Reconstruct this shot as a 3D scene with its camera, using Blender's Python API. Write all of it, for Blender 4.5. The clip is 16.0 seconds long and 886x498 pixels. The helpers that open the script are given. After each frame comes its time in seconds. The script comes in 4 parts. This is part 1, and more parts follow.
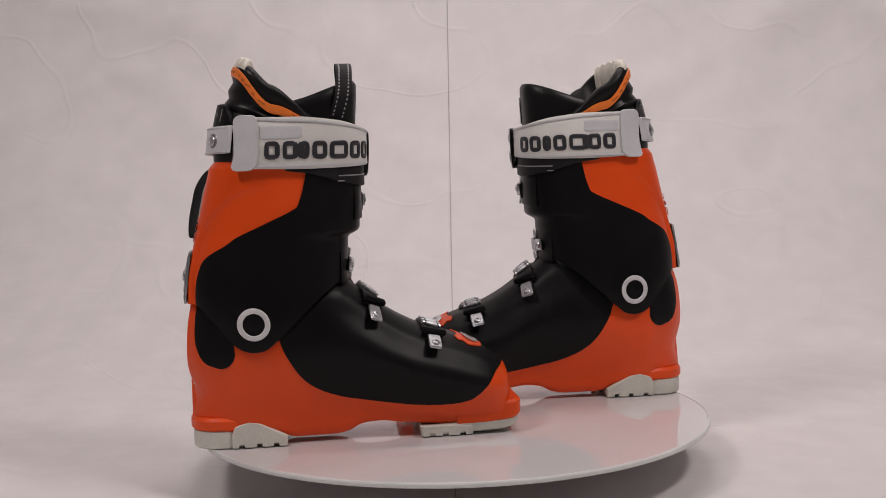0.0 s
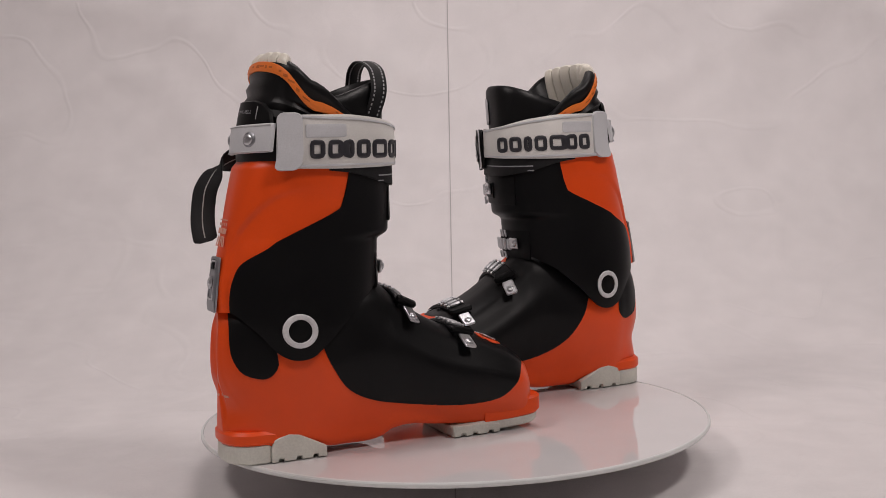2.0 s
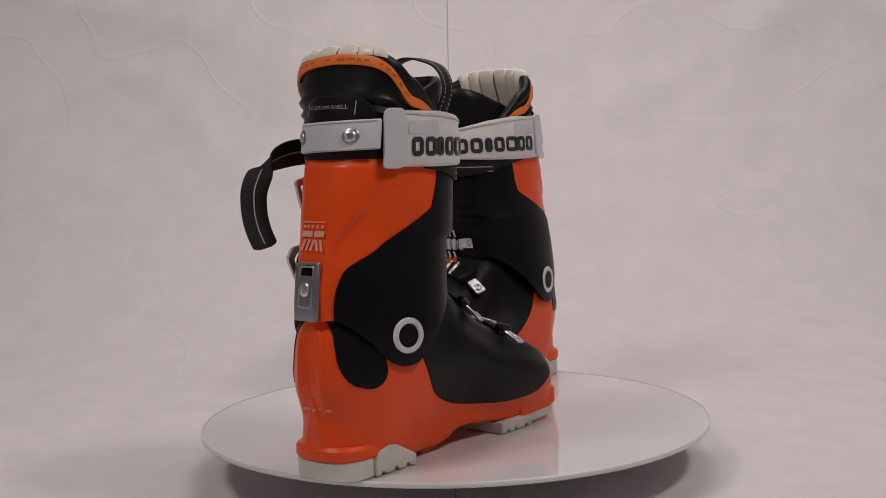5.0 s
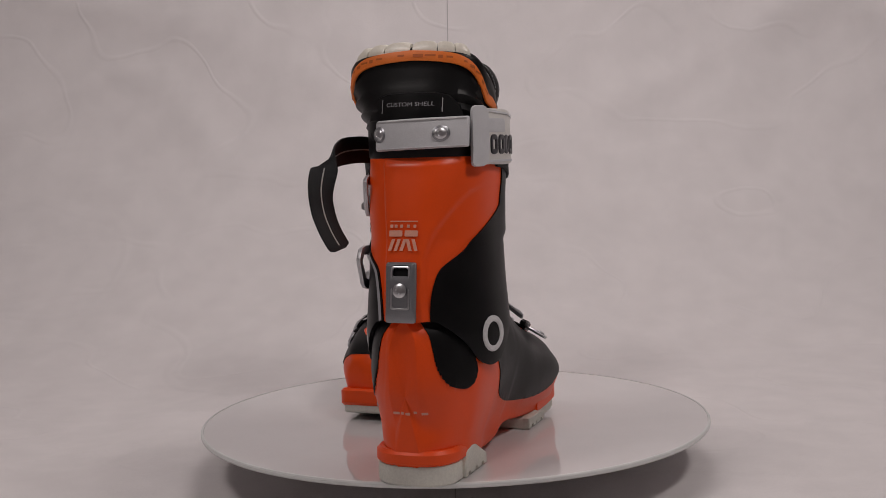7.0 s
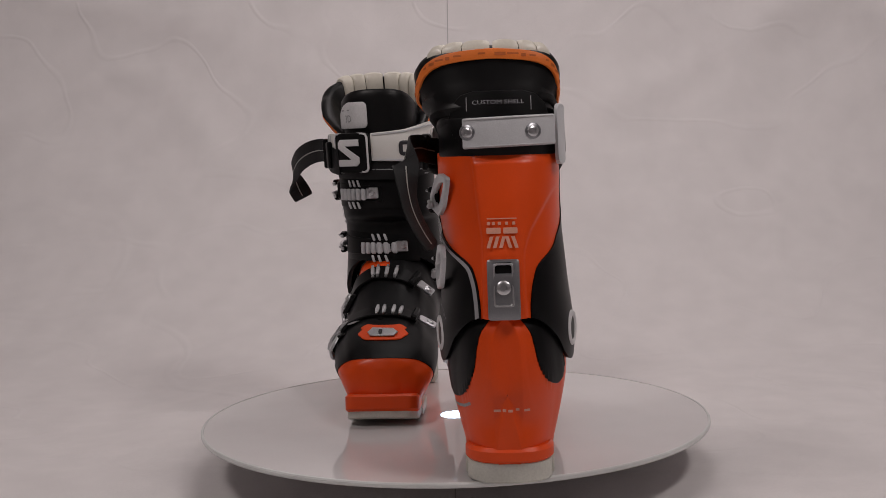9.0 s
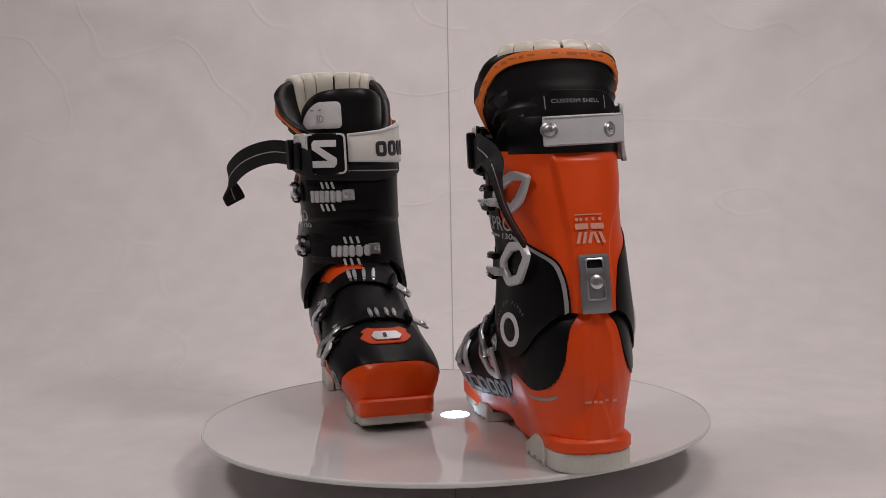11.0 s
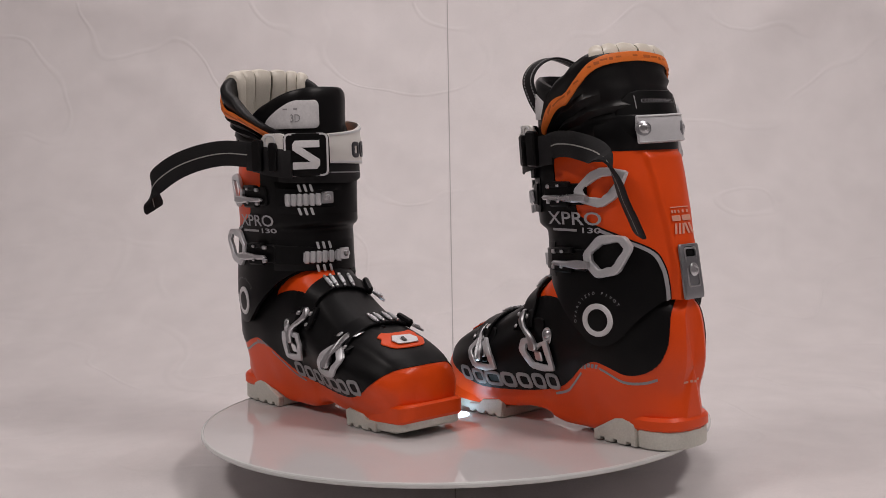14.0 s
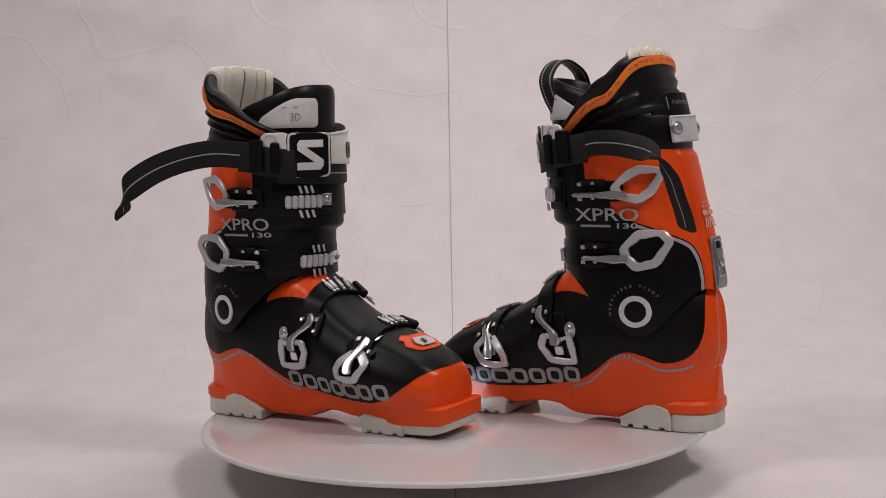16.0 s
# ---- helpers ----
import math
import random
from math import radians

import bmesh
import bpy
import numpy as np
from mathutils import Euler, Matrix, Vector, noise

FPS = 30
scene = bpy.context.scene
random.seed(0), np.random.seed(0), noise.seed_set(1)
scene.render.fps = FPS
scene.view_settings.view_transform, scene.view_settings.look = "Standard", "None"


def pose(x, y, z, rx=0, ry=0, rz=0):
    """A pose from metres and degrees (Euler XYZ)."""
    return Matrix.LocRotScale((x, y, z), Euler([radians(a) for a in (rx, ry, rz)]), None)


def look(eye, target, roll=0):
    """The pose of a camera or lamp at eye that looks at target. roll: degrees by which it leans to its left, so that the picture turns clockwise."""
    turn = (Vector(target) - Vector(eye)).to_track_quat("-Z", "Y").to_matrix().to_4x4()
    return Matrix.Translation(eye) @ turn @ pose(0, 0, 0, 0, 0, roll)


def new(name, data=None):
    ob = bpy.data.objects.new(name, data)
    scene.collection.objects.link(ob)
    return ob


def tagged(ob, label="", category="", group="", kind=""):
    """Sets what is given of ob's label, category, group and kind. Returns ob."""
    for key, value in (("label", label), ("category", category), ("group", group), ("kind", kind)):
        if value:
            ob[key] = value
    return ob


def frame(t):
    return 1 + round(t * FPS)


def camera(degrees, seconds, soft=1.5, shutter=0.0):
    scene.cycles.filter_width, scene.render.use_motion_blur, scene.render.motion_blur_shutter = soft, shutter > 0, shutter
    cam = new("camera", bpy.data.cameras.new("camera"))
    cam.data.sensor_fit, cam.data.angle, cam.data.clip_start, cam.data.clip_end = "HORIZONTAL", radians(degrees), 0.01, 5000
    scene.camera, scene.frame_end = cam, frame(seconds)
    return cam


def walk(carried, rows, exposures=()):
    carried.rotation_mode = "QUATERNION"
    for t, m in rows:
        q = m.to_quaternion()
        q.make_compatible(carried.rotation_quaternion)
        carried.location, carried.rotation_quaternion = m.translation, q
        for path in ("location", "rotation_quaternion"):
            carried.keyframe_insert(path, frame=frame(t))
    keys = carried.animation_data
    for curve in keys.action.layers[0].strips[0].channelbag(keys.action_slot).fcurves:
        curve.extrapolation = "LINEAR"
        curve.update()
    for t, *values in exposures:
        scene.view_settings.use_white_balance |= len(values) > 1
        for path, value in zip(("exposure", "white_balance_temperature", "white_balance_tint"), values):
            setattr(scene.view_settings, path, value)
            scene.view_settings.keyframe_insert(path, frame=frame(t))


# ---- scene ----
from mathutils.bvhtree import BVHTree

# A pair of ski boots on a turning acrylic plate in front of a white studio cloth.
PLATE_Z = 0.055         # top of the plate above the table cloth
EYE = Vector((0.0, -1.28, 0.286 + PLATE_Z))
YAW, PITCH, ROLL = 0.00757, 0.08507, -1.667

cam = camera(39.82, 16.0, soft=0.75)
AHEAD = Vector((-math.sin(YAW) * math.cos(PITCH), math.cos(YAW) * math.cos(PITCH), -math.sin(PITCH)))
VIEW = look(EYE, EYE + AHEAD, ROLL)
walk(cam, [(0.0, VIEW), (16.0, VIEW)],
     [(0.0, 0.0), (3.5, -0.03), (5.5, -0.26), (7.0, -0.38), (9.0, -0.41), (10.5, -0.29), (12.5, -0.17), (14.0, -0.08), (16.0, 0.0)])

# ---- light ----
world = bpy.data.worlds.new("room")
scene.world = world
world.use_nodes = True
world.node_tree.nodes["Background"].inputs[0].default_value = (0.95, 0.93, 1.0, 1)
world.node_tree.nodes["Background"].inputs[1].default_value = 0.16


def area_lamp(name, eye, target, size, power, colour):
    data = bpy.data.lights.new(name, "AREA")
    data.shape, data.size, data.size_y, data.energy, data.color = "RECTANGLE", size, size * 0.7, power, colour
    ob = new(name, data)
    ob.matrix_world = look(Vector(eye), Vector(target))
    return ob


area_lamp("softbox_west", (-0.78, -0.68, 1.42), (0, 0.15, 0.15), 0.32, 6.4, (1.0, 0.905, 0.88))
area_lamp("softbox_east", (0.78, -0.68, 1.42), (0, 0.15, 0.15), 0.32, 8.0, (1.0, 0.905, 0.88))
area_lamp("wall_washer", (0.2, 0.34, 1.95), (0.15, 1.07, 1.30), 0.8, 13.0, (1.0, 0.92, 0.915))


# ---- materials ----
def material(name, base, rough=0.5, metal=0.0, grain=0.06, scale=400.0, bump=0.15, stain=0.08, coat=0.0, sheen=0.0, trans=0.0, spec=0.5):
    m = bpy.data.materials.new(name)
    m.use_nodes = True
    nt = m.node_tree
    b = nt.nodes["Principled BSDF"]
    tc = nt.nodes.new("ShaderNodeTexCoord")
    fine = nt.nodes.new("ShaderNodeTexNoise")
    fine.inputs["Scale"].default_value = scale
    fine.inputs["Detail"].default_value = 4
    wide = nt.nodes.new("ShaderNodeTexNoise")
    wide.inputs["Scale"].default_value = 18
    wide.inputs["Detail"].default_value = 5
    nt.links.new(tc.outputs["Object"], fine.inputs["Vector"])
    nt.links.new(tc.outputs["Object"], wide.inputs["Vector"])

    def span(node, lo, hi):
        r = nt.nodes.new("ShaderNodeMapRange")
        r.inputs["From Min"].default_value, r.inputs["From Max"].default_value = 0.3, 0.7
        r.inputs["To Min"].default_value, r.inputs["To Max"].default_value = lo, hi
        nt.links.new(node.outputs["Fac"], r.inputs["Value"])
        return r

    a, w = span(fine, 1 - grain, 1 + grain), span(wide, 1 - stain, 1 + stain)
    mul = nt.nodes.new("ShaderNodeMath")
    mul.operation = "MULTIPLY"
    nt.links.new(a.outputs[0], mul.inputs[0])
    nt.links.new(w.outputs[0], mul.inputs[1])
    tint = nt.nodes.new("ShaderNodeVectorMath")
    tint.operation = "SCALE"
    tint.inputs[0].default_value = base
    nt.links.new(mul.outputs[0], tint.inputs["Scale"])
    nt.links.new(tint.outputs[0], b.inputs["Base Color"])
    rr = span(wide, rough * 0.88, min(1, rough * 1.15))
    nt.links.new(rr.outputs[0], b.inputs["Roughness"])
    bp = nt.nodes.new("ShaderNodeBump")
    bp.inputs["Strength"].default_value, bp.inputs["Distance"].default_value = bump, 0.0004
    nt.links.new(fine.outputs["Fac"], bp.inputs["Height"])
    nt.links.new(bp.outputs[0], b.inputs["Normal"])
    b.inputs["Metallic"].default_value = metal
    b.inputs["Specular IOR Level"].default_value = spec
    b.inputs["Coat Weight"].default_value = coat
    b.inputs["Sheen Weight"].default_value = sheen
    b.inputs["Transmission Weight"].default_value = trans
    return m


ORANGE = material("orange_plastic", (0.83, 0.076, 0.004), 0.38, grain=0.03, scale=900, bump=0.08, stain=0.05, spec=0.4)
ORANGE_TRIM = material("orange_piping", (0.85, 0.20, 0.025), 0.5, scale=900)
BLACK = material("black_plastic", (0.0045, 0.0045, 0.005), 0.40, grain=0.15, scale=1200, bump=0.10, spec=0.16)
BLACK_SOFT = material("black_liner_foam", (0.004, 0.004, 0.0045), 0.38, grain=0.2, scale=1500, bump=0.2, spec=0.27)
BLACK_SATIN = material("black_satin_plastic", (0.0045, 0.0045, 0.005), 0.42, grain=0.15, scale=1200, bump=0.12, spec=0.17)
BLACK_WEB = material("black_webbing", (0.010, 0.010, 0.011), 0.6, grain=0.3, scale=1400, bump=0.6, spec=0.25)
WHITE_RUB = material("white_sole_rubber", (0.62, 0.62, 0.56), 0.6, scale=500, stain=0.14, bump=0.2)
WHITE_PAD = material("white_leatherette", (0.74, 0.70, 0.61), 0.34, scale=700, bump=0.15)
STRAP_WHITE = material("white_strap", (0.72, 0.71, 0.68), 0.42, scale=900, bump=0.1)
STRAP_GREY = material("light_grey_strap", (0.60, 0.61, 0.63), 0.40, scale=900, bump=0.1)
PRINT_WHITE = material("white_print", (0.66, 0.66, 0.67), 0.5)
PRINT_PINK = material("faded_white_print", (0.75, 0.36, 0.26), 0.5)
PRINT_GREY = material("grey_print", (0.30, 0.30, 0.31), 0.45)
STITCH = material("grey_stitching", (0.36, 0.36, 0.34), 0.8)
PRINT_SILVER = material("silver_print", (0.36, 0.36, 0.38), 0.4)
PIPING_INK = material("brown_print", (0.52, 0.115, 0.016), 0.6)
DARK_LETTER = material("dark_raised_letters", (0.03, 0.03, 0.036), 0.35)
STEEL = material("brushed_steel", (0.66, 0.67, 0.69), 0.30, metal=1.0, scale=600, bump=0.1)
PLATE_STEEL = material("grey_satin_metal", (0.34, 0.35, 0.37), 0.38, metal=0.9, scale=700)
ALU = material("matt_aluminium", (0.58, 0.59, 0.61), 0.38, metal=0.45, scale=800, bump=0.15)
ACRYLIC = material("white_acrylic", (0.70, 0.68, 0.685), 0.012, grain=0.01, stain=0.02, bump=0.0)
ACRYLIC.node_tree.nodes["Principled BSDF"].inputs["IOR"].default_value = 1.58
ACRYLIC_EDGE = material("clear_acrylic_edge", (0.70, 0.72, 0.71), 0.15, grain=0.01, bump=0.0)
CLOTH = material("white_studio_cloth", (0.74, 0.71, 0.71), 0.9, grain=0.05, scale=700, bump=0.25, stain=0.04)

def add_creases(m, layers):
    """Thin pressed creases in the cloth, as relief."""
    nt = m.node_tree
    b, tc = nt.nodes["Principled BSDF"], nt.nodes["Texture Coordinate"]
    last = b.inputs["Normal"].links[0].from_socket
    for scale, width, depth in layers:
        n = nt.nodes.new("ShaderNodeTexNoise")
        n.inputs["Scale"].default_value, n.inputs["Detail"].default_value = scale, 1.5
        off = nt.nodes.new("ShaderNodeMath")
        off.operation = "SUBTRACT"
        off.inputs[1].default_value = 0.5
        fold = nt.nodes.new("ShaderNodeMath")
        fold.operation = "ABSOLUTE"
        r = nt.nodes.new("ShaderNodeMapRange")
        r.interpolation_type = "SMOOTHSTEP"
        r.inputs["From Min"].default_value, r.inputs["From Max"].default_value = 0.0, width
        r.inputs["To Min"].default_value, r.inputs["To Max"].default_value = 1.0, 0.0
        bp = nt.nodes.new("ShaderNodeBump")
        bp.inputs["Strength"].default_value, bp.inputs["Distance"].default_value = 0.5, depth
        nt.links.new(tc.outputs["Object"], n.inputs["Vector"])
        nt.links.new(n.outputs["Fac"], off.inputs[0])
        nt.links.new(off.outputs[0], fold.inputs[0])
        nt.links.new(fold.outputs[0], r.inputs["Value"])
        nt.links.new(r.outputs[0], bp.inputs["Height"])
        nt.links.new(last, bp.inputs["Normal"])
        last = bp.outputs[0]
    nt.links.new(last, b.inputs["Normal"])


add_creases(CLOTH, ((1.4, 0.010, 0.0011), (3.7, 0.014, 0.0009)))
SEAM = material("grey_cloth_fold", (0.45, 0.43, 0.43), 0.9)


# ---- mesh helpers ----
def mesh_object(name, verts, faces, mat, parent=None, label="", sharp=38):
    me = bpy.data.meshes.new(name)
    me.from_pydata([tuple(v) for v in verts], [], [tuple(f) for f in faces])
    me.validate()
    bm = bmesh.new()
    bm.from_mesh(me)
    bmesh.ops.remove_doubles(bm, verts=bm.verts, dist=2e-6)
    bmesh.ops.recalc_face_normals(bm, faces=bm.faces)
    bm.to_mesh(me)
    bm.free()
    me.polygons.foreach_set("use_smooth", [True] * len(me.polygons))
    me.set_sharp_from_angle(angle=radians(sharp))
    me.materials.append(mat)
    ob = new(name, me)
    if parent:
        ob.parent = parent
    if label:
        tagged(ob, label=label)
    return ob


def smooth_line(points, steps=8, closed=False):
    """A Catmull-Rom line through the points."""
    p = [np.array(q, float) for q in points]
    n = len(p)
    out = []
    for i in range(n if closed else n - 1):
        if closed:
            a, b, c, d = p[i - 1], p[i], p[(i + 1) % n], p[(i + 2) % n]
        else:
            a, b, c, d = p[max(i - 1, 0)], p[i], p[i + 1], p[min(i + 2, n - 1)]
        for k in range(steps):
            t = k / steps
            out.append(0.5 * (2 * b + (c - a) * t + (2 * a - 5 * b + 4 * c - d) * t * t + (3 * b - a - 3 * c + d) * t ** 3))
    if not closed:
        out.append(p[-1])
    return np.array(out)


TABLES = {}


def soft_interp(x, xs, ys):
    """Smooth interpolation of a table."""
    key = (tuple(xs), tuple(ys))
    if key not in TABLES:
        fine = smooth_line(list(zip(xs, ys)), 10)
        TABLES[key] = (fine[:, 0].copy(), fine[:, 1].copy())
    return np.interp(x, *TABLES[key])


def inside(poly, x, z):
    """Which of the points lie in the polygon."""
    poly = np.asarray(poly, float)
    hit = np.zeros(np.shape(x), bool)
    for (x0, z0), (x1, z1) in zip(poly, np.roll(poly, -1, 0)):
        with np.errstate(divide="ignore", invalid="ignore"):
            hit ^= ((z0 > z) != (z1 > z)) & (x < (x1 - x0) * (z - z0) / (z1 - z0 + 1e-12) + x0)
    return hit


def snap(q, line, reach):
    """q moved onto the nearest point of the polyline if within reach."""
    a, b = line[:-1], line[1:]
    d = b - a
    k = np.clip(((q - a) * d).sum(1) / np.maximum((d * d).sum(1), 1e-12), 0, 1)
    near = a + d * k[:, None]
    dist = np.hypot(*(near - q).T)
    i = dist.argmin()
    return near[i] if dist[i] < reach else q


class Skin:
    """A closed-round lofted surface: grid[i, j] with i along and j around."""

    def __init__(self, grid, plan=None, at=None):
        """plan: the flat coordinates of each vertex, at: a place from them; else the side view serves."""
        self.grid, self.plan, self.at = grid, plan, at
        along = np.gradient(grid, axis=0)
        around = np.roll(grid, -1, 1) - np.roll(grid, 1, 1)
        nrm = np.cross(around, along)
        nrm /= np.linalg.norm(nrm, axis=2, keepdims=True) + 1e-12
        mid = grid.mean(1, keepdims=True)
        if ((grid - mid) * nrm).sum() < 0:
            nrm = -nrm
        self.normal = nrm

    def tree(self, side=1):
        g = self.grid * np.array((1, side, 1))
        n, m, _ = g.shape
        faces = [(i * m + j, i * m + (j + 1) % m, (i + 1) * m + (j + 1) % m, (i + 1) * m + j) for i in range(n - 1) for j in range(m)]
        return g.reshape(-1, 3).tolist(), faces

    def split(self, classify, outlines, reach=0.0026):
        """Faces by class; the borders follow the outlines in side view."""
        g = self.grid.copy()
        n, m, _ = g.shape
        nxt = np.roll(g, -1, 1)
        cen = (g[:-1] + nxt[:-1] + g[1:] + nxt[1:]) / 4
        if self.plan is not None:
            q_ = self.plan
            flat = np.stack([q_[:-1, :, 0] + (q_[0, 1, 0] - q_[0, 0, 0]) / 2, (q_[:-1, :, 1] + q_[1:, :, 1]) / 2], -1)
            cls = classify(flat)
        else:
            cls = classify(cen)
        for i in range(n):
            for j in range(m):
                near = {cls[a, b] for a in (i - 1, i) if 0 <= a < n - 1 for b in (j - 1, j)}
                if len(near) > 1:
                    s = 1 if g[i, j, 1] > 0 else -1
                    if self.plan is not None:
                        s = 1 if self.plan[i, j, 0] > 0 else -1
                        q = self.plan[i, j]
                    else:
                        q = g[i, j, [0, 2]]
                    best, gap = q, reach
                    for side, line in outlines:
                        if side in (0, s):
                            r = snap(q, line, reach)
                            d = np.hypot(*(r - q))
                            if 0 < d < gap:
                                best, gap = r, d
                    if self.plan is not None:
                        g[i, j] = self.at(*best)
                    else:
                        g[i, j, 0], g[i, j, 2] = best
        self.cut, self.cls = g, cls

    def patch(self, k, lift=0.0, depth=0.0025):
        """Vertices and faces of class k, lifted, with a rim that turns inward."""
        n, m, _ = self.grid.shape
        faces, used = [], {}
        verts, base = [], []

        def vid(i, j):
            j %= m
            if (i, j) not in used:
                used[i, j] = len(verts)
                verts.append(self.cut[i, j] + self.normal[i, j] * lift)
                base.append(self.cut[i, j] + self.normal[i, j] * (lift - depth))
            return used[i, j]

        for i, j in zip(*np.where(self.cls == k)):
            faces.append((vid(i, j), vid(i, j + 1), vid(i + 1, j + 1), vid(i + 1, j)))
        edges = {}
        for f in faces:
            for a, b in zip(f, f[1:] + f[:1]):
                edges[a, b] = 1
        rim = {}
        for a, b in list(edges):
            if (b, a) not in edges:
                for q in (a, b):
                    if q not in rim:
                        rim[q] = len(verts) + len(rim)
                faces.append((b, a, rim[a], rim[b]))
        verts += [base[q] for q in rim]
        return np.array(verts), faces


def mirrored(verts, side):
    return np.asarray(verts, float) * np.array((1, side, 1))


def band(name, centres, normals, ups, widths, thick, mat, parent, label="", round_ends=False):
    """A flat strip that follows centres, with rounded long edges."""
    verts, faces = [], []
    prof = [(-0.5, 0.25), (-0.46, 0.5), (0.46, 0.5), (0.5, 0.25), (0.5, -0.25), (0.46, -0.5), (-0.46, -0.5), (-0.5, -0.25)]
    n = len(centres)
    widths = np.broadcast_to(np.asarray(widths, float), (n,))
    for c, nn, u, w in zip(centres, normals, ups, widths):
        for a, b in prof:
            verts.append(np.asarray(c) + np.asarray(u) * a * w + np.asarray(nn) * b * thick)
    k = len(prof)
    for i in range(n - 1):
        for j in range(k):
            faces.append((i * k + j, i * k + (j + 1) % k, (i + 1) * k + (j + 1) % k, (i + 1) * k + j))
    faces.append(tuple(range(k)))
    faces.append(tuple((n - 1) * k + j for j in reversed(range(k))))
    return mesh_object(name, verts, faces, mat, parent, label)


def slab(name, outline, z0, z1, mat, parent, bevel=0.002, label="", frame_of=None):
    """A prism with bevelled edges over a closed outline (x, y); frame_of maps its points."""
    o = np.asarray(outline, float)
    if np.cross(o, np.roll(o, -1, 0)).sum() < 0:
        o = o[::-1]
    d = np.roll(o, -1, 0) - np.roll(o, 1, 0)
    nn = np.stack([d[:, 1], -d[:, 0]], 1)
    nn /= np.linalg.norm(nn, axis=1, keepdims=True) + 1e-12
    rings = [(-bevel, z0), (0, z0 + bevel), (0, z1 - bevel), (-bevel, z1)]
    verts, m = [], len(o)
    for off, z in rings:
        for p in o + nn * off:
            verts.append((p[0], p[1], z))
    faces = [(r * m + j, r * m + (j + 1) % m, (r + 1) * m + (j + 1) % m, (r + 1) * m + j) for r in range(3) for j in range(m)]
    faces += [tuple(reversed(range(m))), tuple(3 * m + j for j in range(m))]
    if frame_of is not None:
        verts = [frame_of(np.array(v)) for v in verts]
    return mesh_object(name, verts, faces, mat, parent, label, sharp=30)


# ---- setting ----
def studio_sheet(name, x0, x1, lift, count, mat, label):
    """Floor sheet that curves up into the back wall, with faint creases."""
    prof = [(-3.2, 0.0), (-2.0, 0.0), (-1.0, 0.0), (0.0, 0.0), (0.32, 0.0)]
    r = 0.66
    prof += [(0.41 + r * math.sin(a), r - r * math.cos(a)) for a in np.linspace(0.05, math.pi / 2, 14)]
    prof += [(0.41 + r, z) for z in (0.74, 0.86, 1.0, 1.3, 1.7, 2.2, 2.8)]
    prof = smooth_line(prof, 3)
    cols = np.linspace(x0, x1, count)
    verts = []
    for x in cols:
        for y, z in prof:
            w = 0.013 * noise.noise(Vector((x * 2.2, y * 2.0 + 5, z * 2.2))) + 0.003 * noise.noise(Vector((x * 6, y * 5, z * 7)))
            w += 0.008 * max(0, 1 - abs(noise.noise(Vector((x * 1.6 + 3, y * 1.2, z * 1.9)))) * 8)
            w += 0.008 * max(0, 1 - abs(noise.noise(Vector((x * 3.1 - 7, y * 2.2, z * 3.4 + 2)))) * 10)
            up = min(1, max(0, (y - 0.41) / r))
            lean = 0.012 * (z - 0.4) * (count < 9)
            verts.append((x + lean, y - w * up - lift * up, lift + z + (w + 0.003) * (1 - up) * 0.7))
    m = len(prof)
    faces = [(i * m + j, i * m + j + 1, (i + 1) * m + j + 1, (i + 1) * m + j) for i in range(len(cols) - 1) for j in range(m - 1)]
    ob = mesh_object(name, verts, faces, mat, sharp=180)
    return tagged(ob, label=label, category="backdrop", kind="structure")


studio_sheet("backdrop", -3.2, 3.2, 0.0, 240, CLOTH, "creased white studio backdrop sheet curving up behind")
studio_sheet("trim", 0.0005, 0.0020, 0.0012, 3, SEAM, "thin grey butt joint between two backdrop sheets")
for nm, loc, size in (("wall_south", (0, -3.25, 1.4), (6.6, 0.1, 2.9)), ("wall_west", (-3.25, -1.1, 1.4), (0.1, 4.4, 2.9)),
                      ("wall_east", (3.25, -1.1, 1.4), (0.1, 4.4, 2.9)), ("ceiling", (0, -1.1, 2.85), (6.6, 4.5, 0.1))):
    bm = bmesh.new()
    bmesh.ops.create_cube(bm, size=1.0)
    for v in bm.verts:
        v.co = Vector((v.co.x * size[0] + loc[0], v.co.y * size[1] + loc[1], v.co.z * size[2] + loc[2]))
    me = bpy.data.meshes.new(nm)
    bm.to_mesh(me)
    bm.free()
    me.materials.append(CLOTH)
    tagged(new(nm, me), label="plain pale room surface", category="wall", kind="structure")


# ---- turntable ----
def disc_mesh(name, rings, mat, parent, label="", n=160):
    """A turned solid over (radius, z) rings."""
    verts = [(r * math.cos(2 * math.pi * k / n), r * math.sin(2 * math.pi * k / n), z) for r, z in rings for k in range(n)]
    faces = [(i * n + k, i * n + (k + 1) % n, (i + 1) * n + (k + 1) % n, (i + 1) * n + k) for i in range(len(rings) - 1) for k in range(n)]
    if rings[-1][0] > 0.0 and rings[0][0] > rings[-1][0] * 0.9:    # an open band: close it round
        last = (len(rings) - 1) * n
        faces += [(last + k, last + (k + 1) % n, (k + 1) % n, k) for k in range(n)]
    elif rings[0][0] > 0.0:
        faces += [tuple(range(n))]
    return mesh_object(name, verts, faces, mat, parent, label, sharp=14)


